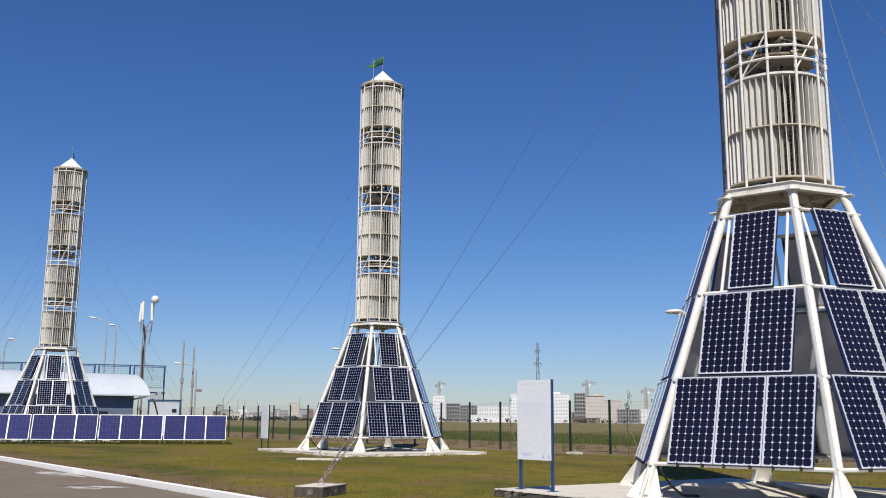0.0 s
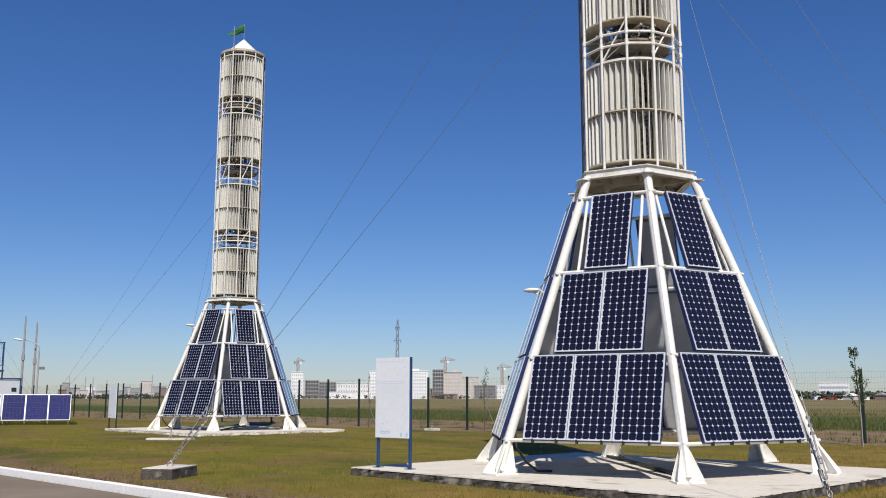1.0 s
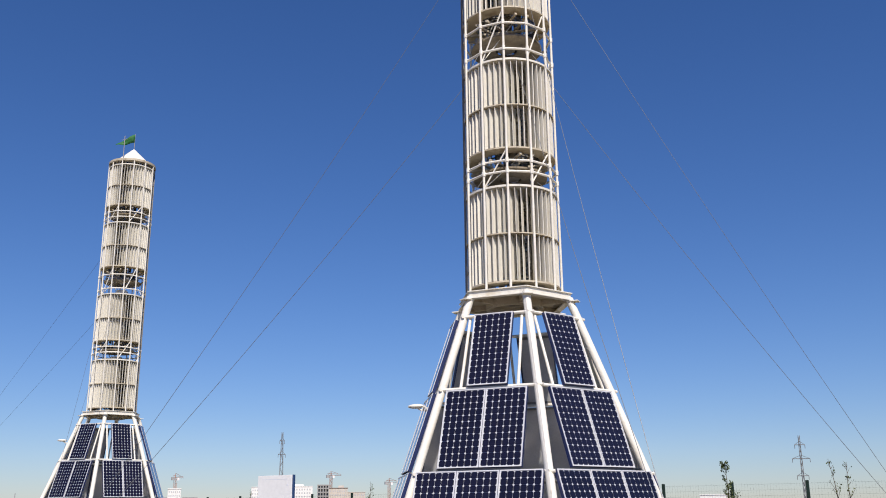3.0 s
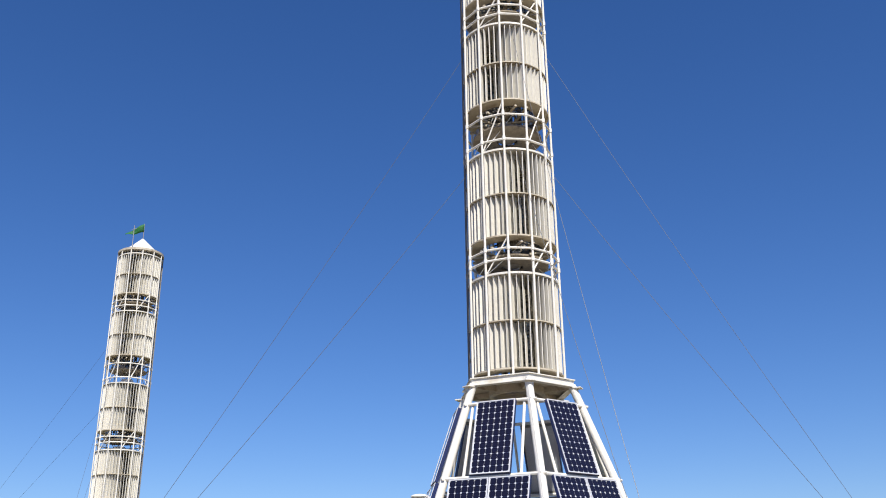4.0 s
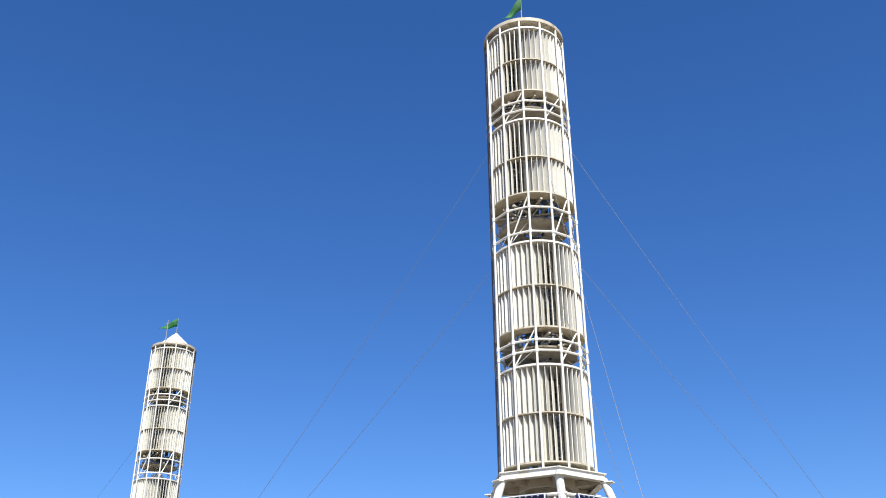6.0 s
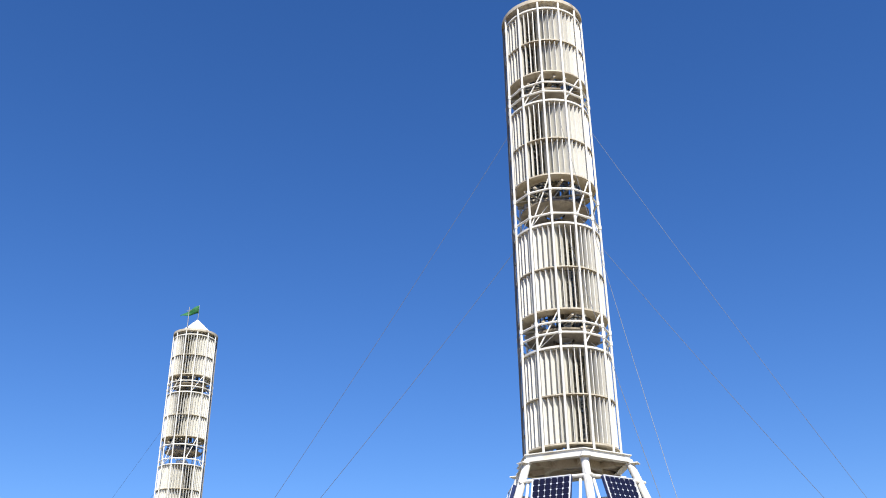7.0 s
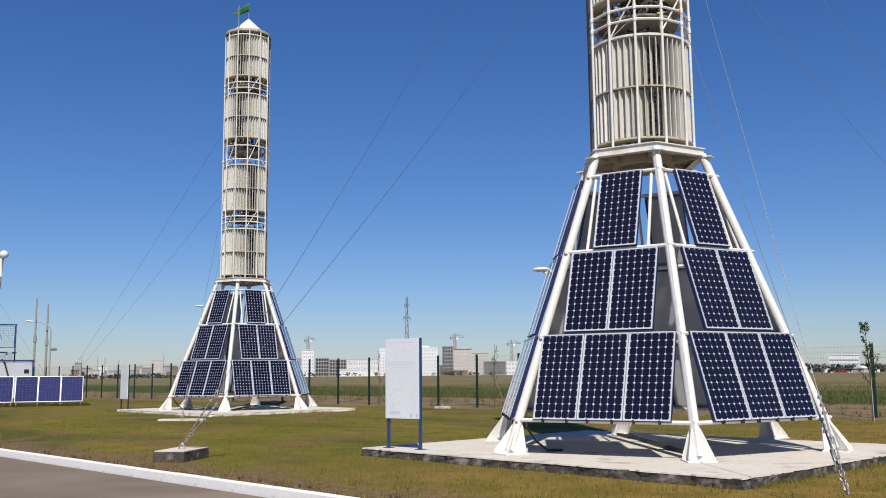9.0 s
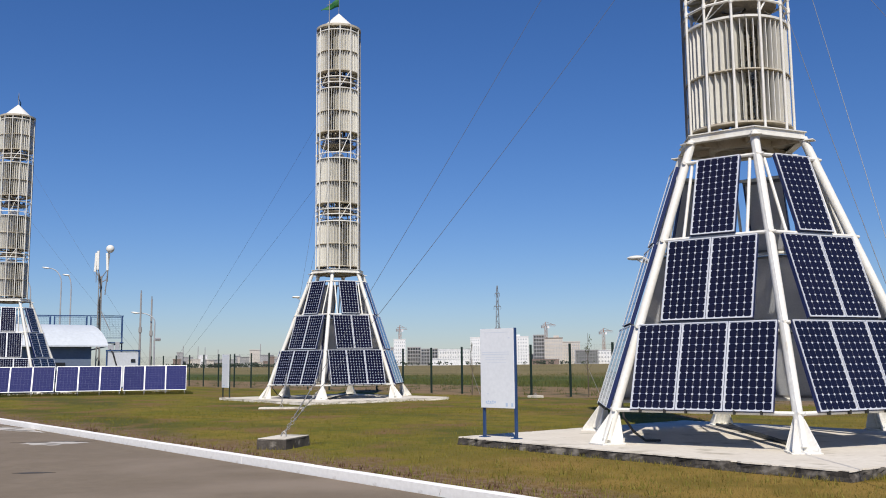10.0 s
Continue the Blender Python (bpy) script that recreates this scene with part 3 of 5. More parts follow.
    tube(bm, (0, 0, 18.05), (0, 0, 18.85), 0.016, 8)
    part("flagpole", bm, STEEL, t)
    # black cables at one foot, and cables lying across the slab
    bm = bmesh.new()
    p = fan(-60, LEG_R(0.75) - 0.12)
    pts = [p + Vector((0, 0, 1.0)), p + Vector((0.02, 0.03, 0.6)), p * 0.96 + Vector((0.02, 0.1, 0.35)), p * 0.90 + Vector((0.05, 0.15, 0.19)), p * 0.78 + Vector((0, 0.12, 0.172))]
    path_tube(bm, pts, 0.022, 7)
    part("power_cable", bm, RUBBER, t, "black power cables")
    for y0, y1, bow in ((0.10, -0.16, 0.12), (0.30, 0.12, -0.18)):
        pts = [Vector((3.05 - 6.05 * f, y0 + (y1 - y0) * f + bow * math.sin(math.pi * f), Z_SLAB + 0.03)) for f in [i / 14 for i in range(15)]]
        part("slab_cable", path_tube(bmesh.new(), pts, 0.032, 7), RUBBER, t, "black cable lying across the slab")
    return t


def lightning_rod(t):
    bm = bmesh.new()
    rod = fan(-22, 0.80)
    tube(bm, rod + Vector((0, 0, 17.25)), rod + Vector((0, 0, 18.45)), 0.018, 6)
    tube(bm, rod + Vector((-0.02, -0.12, 18.25)), rod + Vector((0.02, 0.12, 18.30)), 0.012, 6)
    part("lightning_rod", bm, STEEL, t)


def side_strip(t, turn):
    """A dark grey upright strip up the outside of the cage."""
    bm = bmesh.new()
    box(bm, at(R_POLE - 0.01, 0, 11.5), 0.055, 0.08, 11.35)
    for z in range(6, 17, 2):
        box(bm, at(R_POLE - 0.03, 0, z + 0.4), 0.06, 0.11, 0.06)
    part("cable_duct", bm, DARK_GREY, t, "dark grey upright strip on the cage").matrix_local = at(0, 0, 0, turn)


def leg_lamp(t, lz, leg, aim):
    """A lamp on a short arm at a leg."""
    bm = bmesh.new()
    base = fan(leg, LEG_R(lz))
    tip = base + fan(aim, 1) * 0.30
    tube(bm, base + Vector((0, 0, lz - 0.12)), tip + Vector((0, 0, lz + 0.06)), 0.022, 8)
    part("lamp_arm", bm, WHITE, t)
    bm = bmesh.new()
    bmesh.ops.create_uvsphere(bm, u_segments=16, v_segments=8, radius=1.0, matrix=Matrix.Translation(tip + Vector((0, 0, lz + 0.07))) @ at(0, 0, 0, aim) @ Matrix.Diagonal((0.19, 0.09, 0.05, 1)))
    part("lamp_head", bm, WHITE, t, "white oval street lamp head", smooth=True)


def flag(t, turn, mat, length=0.46, drop=0.72):
    """A flag that hangs slack from the top of its pole in a slanting fold."""
    bm = bmesh.new()
    grid = []
    for i in range(9):
        f = i / 8
        row = []
        for j in range(4):
            g = j / 3
            row.append(bm.verts.new((f * length + 0.03 * g * f, (0.04 + 0.05 * f) * math.sin(f * 6 + g * 2.4), 18.84 - f * drop + 0.02 * math.sin(f * 9) - g * (0.42 - 0.32 * f))))
        grid.append(row)
    for i in range(8):
        for j in range(3):
            bm.faces.new((grid[i][j], grid[i + 1][j], grid[i + 1][j + 1], grid[i][j + 1]))
    f = part("flag", bm, mat, t, smooth=True)
    f.matrix_local = at(0, 0, 0, turn)
    m = f.modifiers.new("cloth", "SOLIDIFY")
    m.thickness = 0.006
    return f


PHI, PHI_B = -97.61, -96.56
T1, T2, T3 = Vector((6.368, 18.066, 0)), Vector((-3.601, 42.908, 0)), Vector((-24.95, 58.1, 0))
tower_a = tower()
tower_b = copy_thing(tower_a, at(T2.x, T2.y, -0.03, PHI_B))
tower_c = copy_thing(tower_a, at(T3.x, T3.y, -0.11, PHI))
tower_a.matrix_basis = at(T1.x, T1.y, 0, PHI)
# dark grey strip up one edge of each cage, at its own angle
for tw, a in ((tower_a, -98), (tower_b, 105), (tower_c, 124)):
    side_strip(tw, a)
leg_lamp(tower_a, 3.64, -120, -118)
leg_lamp(tower_b, 4.55, -60, -78)
lightning_rod(tower_b)
flag(tower_a, 165 - PHI, FLAG, 0.5)
flag(tower_b, 182 - PHI, FLAG, 0.80, 0.56)
flag(tower_c, 100 - PHI, FLAG_DARK, 0.4)
for tw, text in ((tower_a, "tall white solar and wind tower on six splayed legs"),
                 (tower_b, "tall white solar and wind tower flying a green flag"),
                 (tower_c, "tall white solar and wind tower behind ground solar panels")):
    tagged(tw, text, "tower", "solar wind towers")

SLAB_TURN = -53.4


def slab(c, shift=(0, 0), side=CONCRETE_EDGE, label="pale concrete foundation slab with a near-black edge in the lawn"):
    r = random.Random(7)
    t = empty("concrete_slab")
    # outline with chipped, uneven edges
    hx, hy, n = 4.0, 3.55, 70
    ring = []
    for sx, sy, dx, dy, ox, oy in ((-hx, -hy, 2 * hx, 0, 0, -1), (hx, -hy, 0, 2 * hy, 1, 0), (hx, hy, -2 * hx, 0, 0, 1), (-hx, hy, 0, -2 * hy, -1, 0)):
        wander = 0.0
        for i in range(n):
            f = i / n
            wander = 0.8 * wander + r.uniform(-0.012, 0.012)
            chip = r.uniform(0.02, 0.05) if r.random() < 0.10 else 0.0
            ring.append((sx + dx * f, sy + dy * f, ox, oy, wander, chip))
    levels = ((-0.09, 0.03), (0.01, 0.025), (0.06, 0.01), (0.105, 0.0), (0.136, -0.012))
    bm = bmesh.new()
    rows = []
    for z, out in levels:
        row = []
        for x, y, ox, oy, wander, chip in ring:
            d = out + wander + r.uniform(-0.018, 0.018) - (chip if z > 0.05 else 0.0)
            row.append(bm.verts.new((x + ox * d, y + oy * d, z + r.uniform(-0.006, 0.006))))
        rows.append(row)
    m = len(ring)
    for lo, hi in zip(rows, rows[1:]):
        for i in range(m):
            bm.faces.new((lo[i], lo[(i + 1) % m], hi[(i + 1) % m], hi[i]))
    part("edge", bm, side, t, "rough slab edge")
    bm = bmesh.new()
    top, skirt = [], []
    for x, y, ox, oy, wander, chip in ring:
        d = -0.005 + wander + r.uniform(-0.008, 0.008) - chip
        top.append(bm.verts.new((x + ox * d, y + oy * d, 0.15)))
        skirt.append(bm.verts.new((x + ox * (d + 0.006), y + oy * (d + 0.006), 0.128)))
    bm.faces.new(top)
    for i in range(m):
        bm.faces.new((skirt[i], skirt[(i + 1) % m], top[(i + 1) % m], top[i]))
    part("top", bm, CONCRETE, t, "pale concrete top")
    t.matrix_basis = at(c.x + shift[0], c.y + shift[1], 0, SLAB_TURN)
    return tagged(t, label, "slab", "tower slabs")


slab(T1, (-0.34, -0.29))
for c, z in ((T2, -0.03), (T3, -0.11)):
    slab(c, (-0.24, -0.24), CONCRETE, "pale cream concrete foundation slab in the lawn").matrix_basis.translation.z = z


# ---- notice boards ----
def notice_board(a, b, base, label, legs_mat):
    """A white board between two steel legs that stand at a and b."""
    a, b = Vector((*a, base)), Vector((*b, base))
    mid, along = (a + b) / 2, (b - a)
    w = along.length
    t = empty("notice_board")
    t.matrix_basis = at(mid.x, mid.y, base, math.degrees(math.atan2(along.y, along.x)))
    for sx in (-1, 1):
        bm = box(bmesh.new(), at(sx * w / 2, 0, 1.045), 0.05, 0.05, 2.09, 0.004)
        box(bm, at(sx * w / 2, 0, 0.006), 0.16, 0.16, 0.012)
        part("leg", bm, legs_mat, t)
    board = part("panel", box(bmesh.new(), at(-0.02, -0.04, 1.325), w + 0.04, 0.025, 1.52, 0.003), SIGN_WHITE, t, "white printed panel")
    r = random.Random(11)
    y = -0.0526

    def bar(name, x, z, lx, lz, mat):
        part(name, box(bmesh.new(), at(x, y, z - 0.07), lx, 0.0014, lz), mat, board)

    bar("heading_bar", -0.02, 2.08, w * 0.80, 0.010, SIGN_GREY)
    bar("heading_bar", 0.30, 1.97, 0.05, 0.02, SIGN_GREY)
    for i, z in enumerate((1.70, 1.66, 1.60, 1.56, 1.50)):
        bar("text_bar", -0.02 - r.uniform(0, 0.05), z, w * (0.86 if i < 2 else r.uniform(0.45, 0.8)), 0.012 if i < 2 else 0.007, SIGN_GREY)
    bar("text_bar", -0.26, 0.90, 0.06, 0.015, SIGN_GREY)
    for k in range(5):
        bar("emblem_bar", -0.30 + 0.055 * k, 0.745 + 0.01 * (k % 2), 0.04, 0.035, SIGN_PRINT)
    bar("emblem_bar", -0.20, 0.715, 0.20, 0.01, SIGN_PRINT)
    for x in (0.22, 0.36):
        bar("emblem_bar", x, 0.70, 0.05, 0.07, SIGN_PRINT)
    return tagged(t, label, "notice board", "notice boards")


notice_board((1.311, 18.753), (1.868, 18.164), Z_SLAB, "white printed notice board on two blue steel legs", SIGN_BLUE)
notice_board((T2.x - 5.42, T2.y + 1.45), (T2.x - 4.98, T2.y + 0.75), 0.0, "white notice board on two dark steel legs", FENCE_GREEN)


# ---- guy wires with turnbuckles and anchor blocks ----
def anchor_block(x, y, sx, sy, sz, turn, mat, label):
    r = random.Random(int(abs(x * 10)))
    t = empty("anchor_block")
    bm = box(bmesh.new(), at(0, 0, sz / 2 - 0.055), sx, sy, sz + 0.09, 0.02)
    bmesh.ops.subdivide_edges(bm, edges=[e for e in bm.edges if e.calc_length() > 0.3], cuts=5)
    for v in bm.verts:
        v.co += Vector((r.uniform(-0.012, 0.012), r.uniform(-0.012, 0.012), r.uniform(-0.01, 0.005)))
    part("body", bm, mat, t)
    part("top", box(bmesh.new(), at(0, 0, sz - 0.005), sx - 0.03, sy - 0.03, 0.02, 0.008), CONCRETE, t, "pale block top")
    bm = path_tube(bmesh.new(), [Vector((0.06 * math.cos(a), 0, sz - 0.03 + 0.13 * math.sin(a))) for a in [math.pi * i / 6 for i in range(7)]], 0.014, 6)
    part("anchor_eye", bm, STEEL, t)
    t.matrix_basis = at(x, y, 0, turn)
    return tagged(t, label, "anchor block", "guy anchors")


def guy(tc, anchor, z, anchor_z):
    """A cable from the cage at height z to an anchor, with a turnbuckle and shackles at its foot."""
    foot = Vector((anchor[0], anchor[1], anchor_z))
    d = (foot - tc)
    d.z = 0
    d.normalize()
    top = Vector((tc.x, tc.y, z)) + d * (R_POLE + 0.02)
    n = 24
    pts = []
    for i in range(n + 1):
        f = i / n
        p = top.lerp(foot, f)
        p.z -= 0.18 * 4 * f * (1 - f)
        pts.append(p)
    t = empty("guy_wire")
    part("cable", path_tube(bmesh.new(), pts[:-2], (0.0050 if z < 12 else 0.0046) if tc is T1 else 0.0050, 5), CABLE, t)
    a, b = pts[-3], pts[-1]
    bm = bmesh.new()
    tube(bm, a, a.lerp(b, 0.40), 0.011, 6)
    for f in (0.06, 0.14, 0.22):
        box(bm, Matrix.Translation(a.lerp(b, f)), 0.045, 0.03, 0.04, 0.004)
    part("thimble", bm, STEEL, t)
    side = (b - a).cross(Vector((0, 0, 1))).normalized()
    up = side.cross((b - a).normalized())
    bm = bmesh.new()
    for k in (-1, 1):
        tube(bm, a.lerp(b, 0.46) + side * 0.024 * k, a.lerp(b, 0.66) + side * 0.024 * k, 0.008, 6)
    tube(bm, a.lerp(b, 0.40), a.lerp(b, 0.52), 0.012, 8)
    tube(bm, a.lerp(b, 0.60), a.lerp(b, 0.72), 0.012, 8)
    for f in (0.46, 0.66):
        bmesh.ops.create_icosphere(bm, subdivisions=1, radius=0.028, matrix=Matrix.Translation(a.lerp(b, f)))
    part("turnbuckle", bm, STEEL, t)
    # chain links down to the anchor
    step = (b - a).length * 0.28 / 5
    along = (b - a).normalized()
    for k in range(5):
        c, w = a.lerp(b, 0.72) + along * step * (k + 0.5), side if k % 2 else up
        ring = [c + along * math.cos(q) * step * 0.62 + w * math.sin(q) * 0.028 for q in [2 * math.pi * i / 8 for i in range(9)]]
        part("chain_link", path_tube(bmesh.new(), ring, 0.0065, 5), STEEL, t)
    return tagged(t, "thin steel guy wire with a turnbuckle at its foot", "guy wire", "guy wires")


ANCHORS = ((T1, (-2.58, 18.72), 0.21), (T1, (5.60, 9.95), 0.20), (T1, (13.4, 14.6), 0.25),
           (T2, (-16.3, 59.8), 0.06), (T2, (-4.92, 34.65), 0.14), (T2, (5.6, 43.2), 0.22),
           (T3, (-33.4, 58.6), 0.25), (T3, (-26.6, 50.0), 0.25), (T3, (-15.6, 59.2), 0.25))
for tc, xy, az in ANCHORS:
    for z in () if xy == (5.6, 43.2) else (10.62, 13.75):
        guy(tc, xy, z, az + 0.05)
anchor_block(-2.58, 18.72, 0.62, 1.05, 0.20, -18, ANCHOR, "dark-sided concrete anchor block sunk in the lawn")
anchor_block(5.60, 9.95, 0.6, 0.5, 0.05, SLAB_TURN, ANCHOR, "dark-sided concrete anchor block sunk in the lawn")
anchor_block(13.4, 14.6, 0.9, 0.7, 0.15, SLAB_TURN, ANCHOR, "dark-sided concrete anchor block sunk in the lawn")
anchor_block(-4.92, 34.65, 1.6, 0.40, 0.06, -8, CONCRETE, "long pale concrete anchor beam in the lawn")
anchor_block(5.35, 42.9, 0.6, 0.45, 0.10, SLAB_TURN, CONCRETE, "pale concrete anchor pad beside the fence")
for x, y in ((-16.3, 59.8), (-33.4, 58.6), (-26.6, 50.0), (-15.6, 59.2)):
    anchor_block(x, y, 0.5, 0.4, 0.01, SLAB_TURN, ANCHOR, "dark-sided concrete anchor block sunk in the lawn")


# ---- row of ground panels ----
def ground_rack():
    t = empty("ground_panel_rack")
    w, h, tilt = 1.125, 1.43, 73.0
    base = pose(0, 0, 0.24, tilt, 0, 0)
    sh = box(bmesh.new(), at(0, h / 2, 0), w - 0.05, h - 0.05, 0.016)
    fr = bmesh.new()
    for sx in (-1, 1):
        box(fr, at(sx * (w - 0.022) / 2, h / 2, 0), 0.022, h, 0.045)
    for y in (0.012, h - 0.012):
        box(fr, at(0, y, 0), w - 0.044, 0.024, 0.045)
    gl = bmesh.new()
    nx, ny = 6, 10
    for i in range(nx):
        for j in range(ny):
            cx, cy = (i + 0.5) / nx * (w - 0.075) - (w - 0.075) / 2, 0.0375 + (j + 0.5) / ny * (h - 0.075)
            hx, hy = (w - 0.075) / nx / 2 - 0.002, (h - 0.075) / ny / 2 - 0.002
            gl.faces.new([gl.verts.new((cx + x, cy + y, 0.010)) for x, y in ((-hx, -hy), (hx, -hy), (hx, hy), (-hx, hy))])
    p0 = part("solar_panel", sh, POLY_SHEET, t, "blue polycrystalline panel in a white frame")
    f0 = part("panel_frame", fr, ALU, p0)
    c0 = tagged(part("cell_layer", gl, POLY, p0, "violet-blue cells"), kind="stuff")
    for i in range(3):
        m = at((i - 1) * (w + 0.015), 0, 0) @ base
        if i == 0:
            p0.matrix_local = m
        else:
            q = again(p0, "solar_panel", m, t)
            again(f0, "panel_frame", Matrix(), q)
            tagged(again(c0, "cell_layer", Matrix(), q), "violet-blue cells", kind="stuff")
    lg = box(bmesh.new(), at(0, 0.05, 0.13), 0.06, 0.06, 0.30)
    tube(lg, (0, 0.06, 0.02), (0, 0.98, 0.02), 0.03, 6)
    tube(lg, (0, 0.98, 0.0), (0, 0.42, 1.42), 0.03, 6)
    leg = part("leg", lg, STEEL, t)
    leg.matrix_local = at(-1.62, 0, 0)
    for x in (-0.57, 0.57, 1.62):
        again(leg, "leg", at(x, 0, 0), t)
    return tagged(t, "rack of three tilted blue polycrystalline solar panels", "solar rack", "ground panel racks")


rack = ground_rack()
RD = Vector((0.974, 0.226, 0))
for i in range(7):
    p = Vector((-13.05, 54.1, 0)) - RD * (1.75 + 3.505 * i)
    m = at(p.x, p.y, 0, math.degrees(math.atan2(RD.y, RD.x)))
    if i == 0:
        rack.matrix_basis = m
    else:
        copy_thing(rack, m)


# ---- vaulted shed, cabinet, railing, mast, lamps ----
def shed():
    t = empty("equipment_shed")
    ln, dp, ev, rise = 26.0, 8.0, 3.25, 1.75
    bm = box(bmesh.new(), at(-ln / 2 - 0.5, dp / 2, ev / 2), ln, dp, ev)
    part("wall", bm, SHED_BLUE, t, "blue-grey clad wall")
    part("wall_band", box(bmesh.new(), at(-ln / 2 - 0.5, -0.02, 0.65), ln, 0.06, 1.3), SHED_PALE, t, "pale lower cladding")
    for x in (-3.2, -11.0, -17.0):
        w = part("window", box(bmesh.new(), at(x, -0.06, 1.55), 1.5, 0.06, 0.75), DARK, t, "dark window")
        part("window_frame", box(bmesh.new(), at(x, -0.05, 1.14), 1.6, 0.10, 0.06), ROOF, w)
    bm = bmesh.new()
    k = 18
    prof = []
    for i in range(k + 1):
        f = i / k
        prof.append((-0.6 + (dp + 1.2) * f, ev - 0.05 + rise * math.sin(math.pi * f) ** 0.75))
    lo = [[bm.verts.new((x, y, z - 0.10)) for y, z in prof] for x in (-ln - 1.0, 0.6)]
    hi = [[bm.verts.new((x, y, z)) for y, z in prof] for x in (-ln - 1.0, 0.6)]
    for g in (lo, hi):
        for i in range(k):
            bm.faces.new((g[0][i], g[1][i], g[1][i + 1], g[0][i + 1]))
    for e in (0, 1):
        for i in range(k):
            bm.faces.new((lo[e][i], lo[e][i + 1], hi[e][i + 1], hi[e][i]))
    for i in (0, k):
        bm.faces.new((lo[0][i], lo[1][i], hi[1][i], hi[0][i]))
    bmesh.ops.recalc_face_normals(bm, faces=bm.faces)
    part("roof", bm, ROOF, t, "white vaulted sheet roof", smooth=True)
    bm = bmesh.new()
    vs = [bm.verts.new((-0.45, y, max(z - 0.1, ev - 0.2))) for y, z in prof] + [bm.verts.new((-0.45, dp, ev - 0.2)), bm.verts.new((-0.45, 0, ev - 0.2))]
    bm.faces.new(vs[:k + 1])
    r = bmesh.ops.extrude_face_region(bm, geom=bm.faces[:])
    bmesh.ops.translate(bm, vec=(-0.1, 0, 0), verts=[v for v in r["geom"] if isinstance(v, bmesh.types.BMVert)])
    part("gable", bm, SHED_PALE, t)
    t.matrix_basis = at(-24.7, 73.6, 0, math.degrees(math.atan2(V.y, V.x)))
    return tagged(t, "long blue-grey equipment shed with a white vaulted roof", "shed")


shed()

cab = empty("equipment_cabinet")
part("body", box(bmesh.new(), at(0, 0, 1.35), 2.2, 2.0, 2.6, 0.02), SHED_PALE, cab, "white sandwich panel body")
for x in (-1.1, 1.1):
    for y in (-1.0, 1.0):
        part("post", box(bmesh.new(), at(x, y, 1.38), 0.10, 0.10, 2.76), SIGN_BLUE, cab)
part("top_rail", box(bmesh.new(), at(0, -1.02, 2.72), 2.36, 0.08, 0.10), SIGN_BLUE, cab)
part("top_rail", box(bmesh.new(), at(0, -1.02, 0.10), 2.36, 0.08, 0.10), SIGN_BLUE, cab)
part("vent", box(bmesh.new(), at(0.7, -1.02, 2.0), 0.3, 0.08, 0.22), DARK, cab)
bm = bmesh.new()
path_tube(bm, [Vector((-0.9, -0.9, 2.8)), Vector((-0.7, -1.1, 2.6)), Vector((-0.5, -1.1, 1.9)), Vector((-0.25, -1.08, 1.1))], 0.06, 6)
part("hose", bm, RUBBER, cab, "black drooping hose")
for x, w, h in ((-0.85, 0.4, 0.4), (-0.4, 0.3, 0.6)):
    part("roof_unit", box(bmesh.new(), at(x, -0.4, 2.76 + h / 2), w, 0.5, h, 0.02), POLE_GREY, cab)
cab.matrix_basis = at(-21.5, 69.5, 0, 18)
tagged(cab, "white and blue equipment cabinet beside the shed", "cabinet")

rail = empty("railing")
for i in range(10):
    x = -2.9 * i
    part("post", box(bmesh.new(), at(x, 0, 3.0), 0.11, 0.11, 6.0), SIGN_BLUE, rail)
    if i:
        part("post", box(bmesh.new(), at(x + 0.3, 0, 3.0), 0.07, 0.07, 6.0), SIGN_BLUE, rail)
part("top_rail", box(bmesh.new(), at(-13, 0, 5.96), 26.2, 0.08, 0.08), SIGN_BLUE, rail)
part("middle_rail", box(bmesh.new(), at(-13, 0, 3.6), 26.2, 0.07, 0.07), SIGN_BLUE, rail)
for i in range(9):
    x0, x1 = -2.9 * i - 0.07, -2.9 * (i + 1) + 0.36
    bm = bmesh.new()
    for z in (4.05, 5.84):
        box(bm, at((x0 + x1) / 2, 0, z), x0 - x1, 0.05, 0.05)
    for x in (x0, x1):
        box(bm, at(x, 0, 4.945), 0.05, 0.05, 1.74)
    part("panel_frame", bm, SIGN_BLUE, rail)
    bm = bmesh.new()
    for k in range(1, 20):
        box(bm, at(x1 + (x0 - x1) * k / 20, 0, 4.945), 0.008, 0.008, 1.74)
    for k in range(1, 9):
        box(bm, at((x0 + x1) / 2, 0.008, 4.05 + 0.199 * k), x0 - x1, 0.008, 0.008)
    tagged(part("mesh_panel", bm, SIGN_BLUE, rail), kind="stuff")
part("catwalk", box(bmesh.new(), at(-1.35, -0.45, 3.62), 2.9, 0.95, 0.10, 0.01), SIGN_BLUE, rail)
part("brace", tube(bmesh.new(), (-0.1, 0, 3.6), (-2.6, 0, 3.0), 0.06, 6), SIGN_BLUE, rail)
rail.matrix_basis = at(-25.7, 82.6, 0, 20)
tagged(rail, "blue steel railing on tall posts behind the shed", "railing")

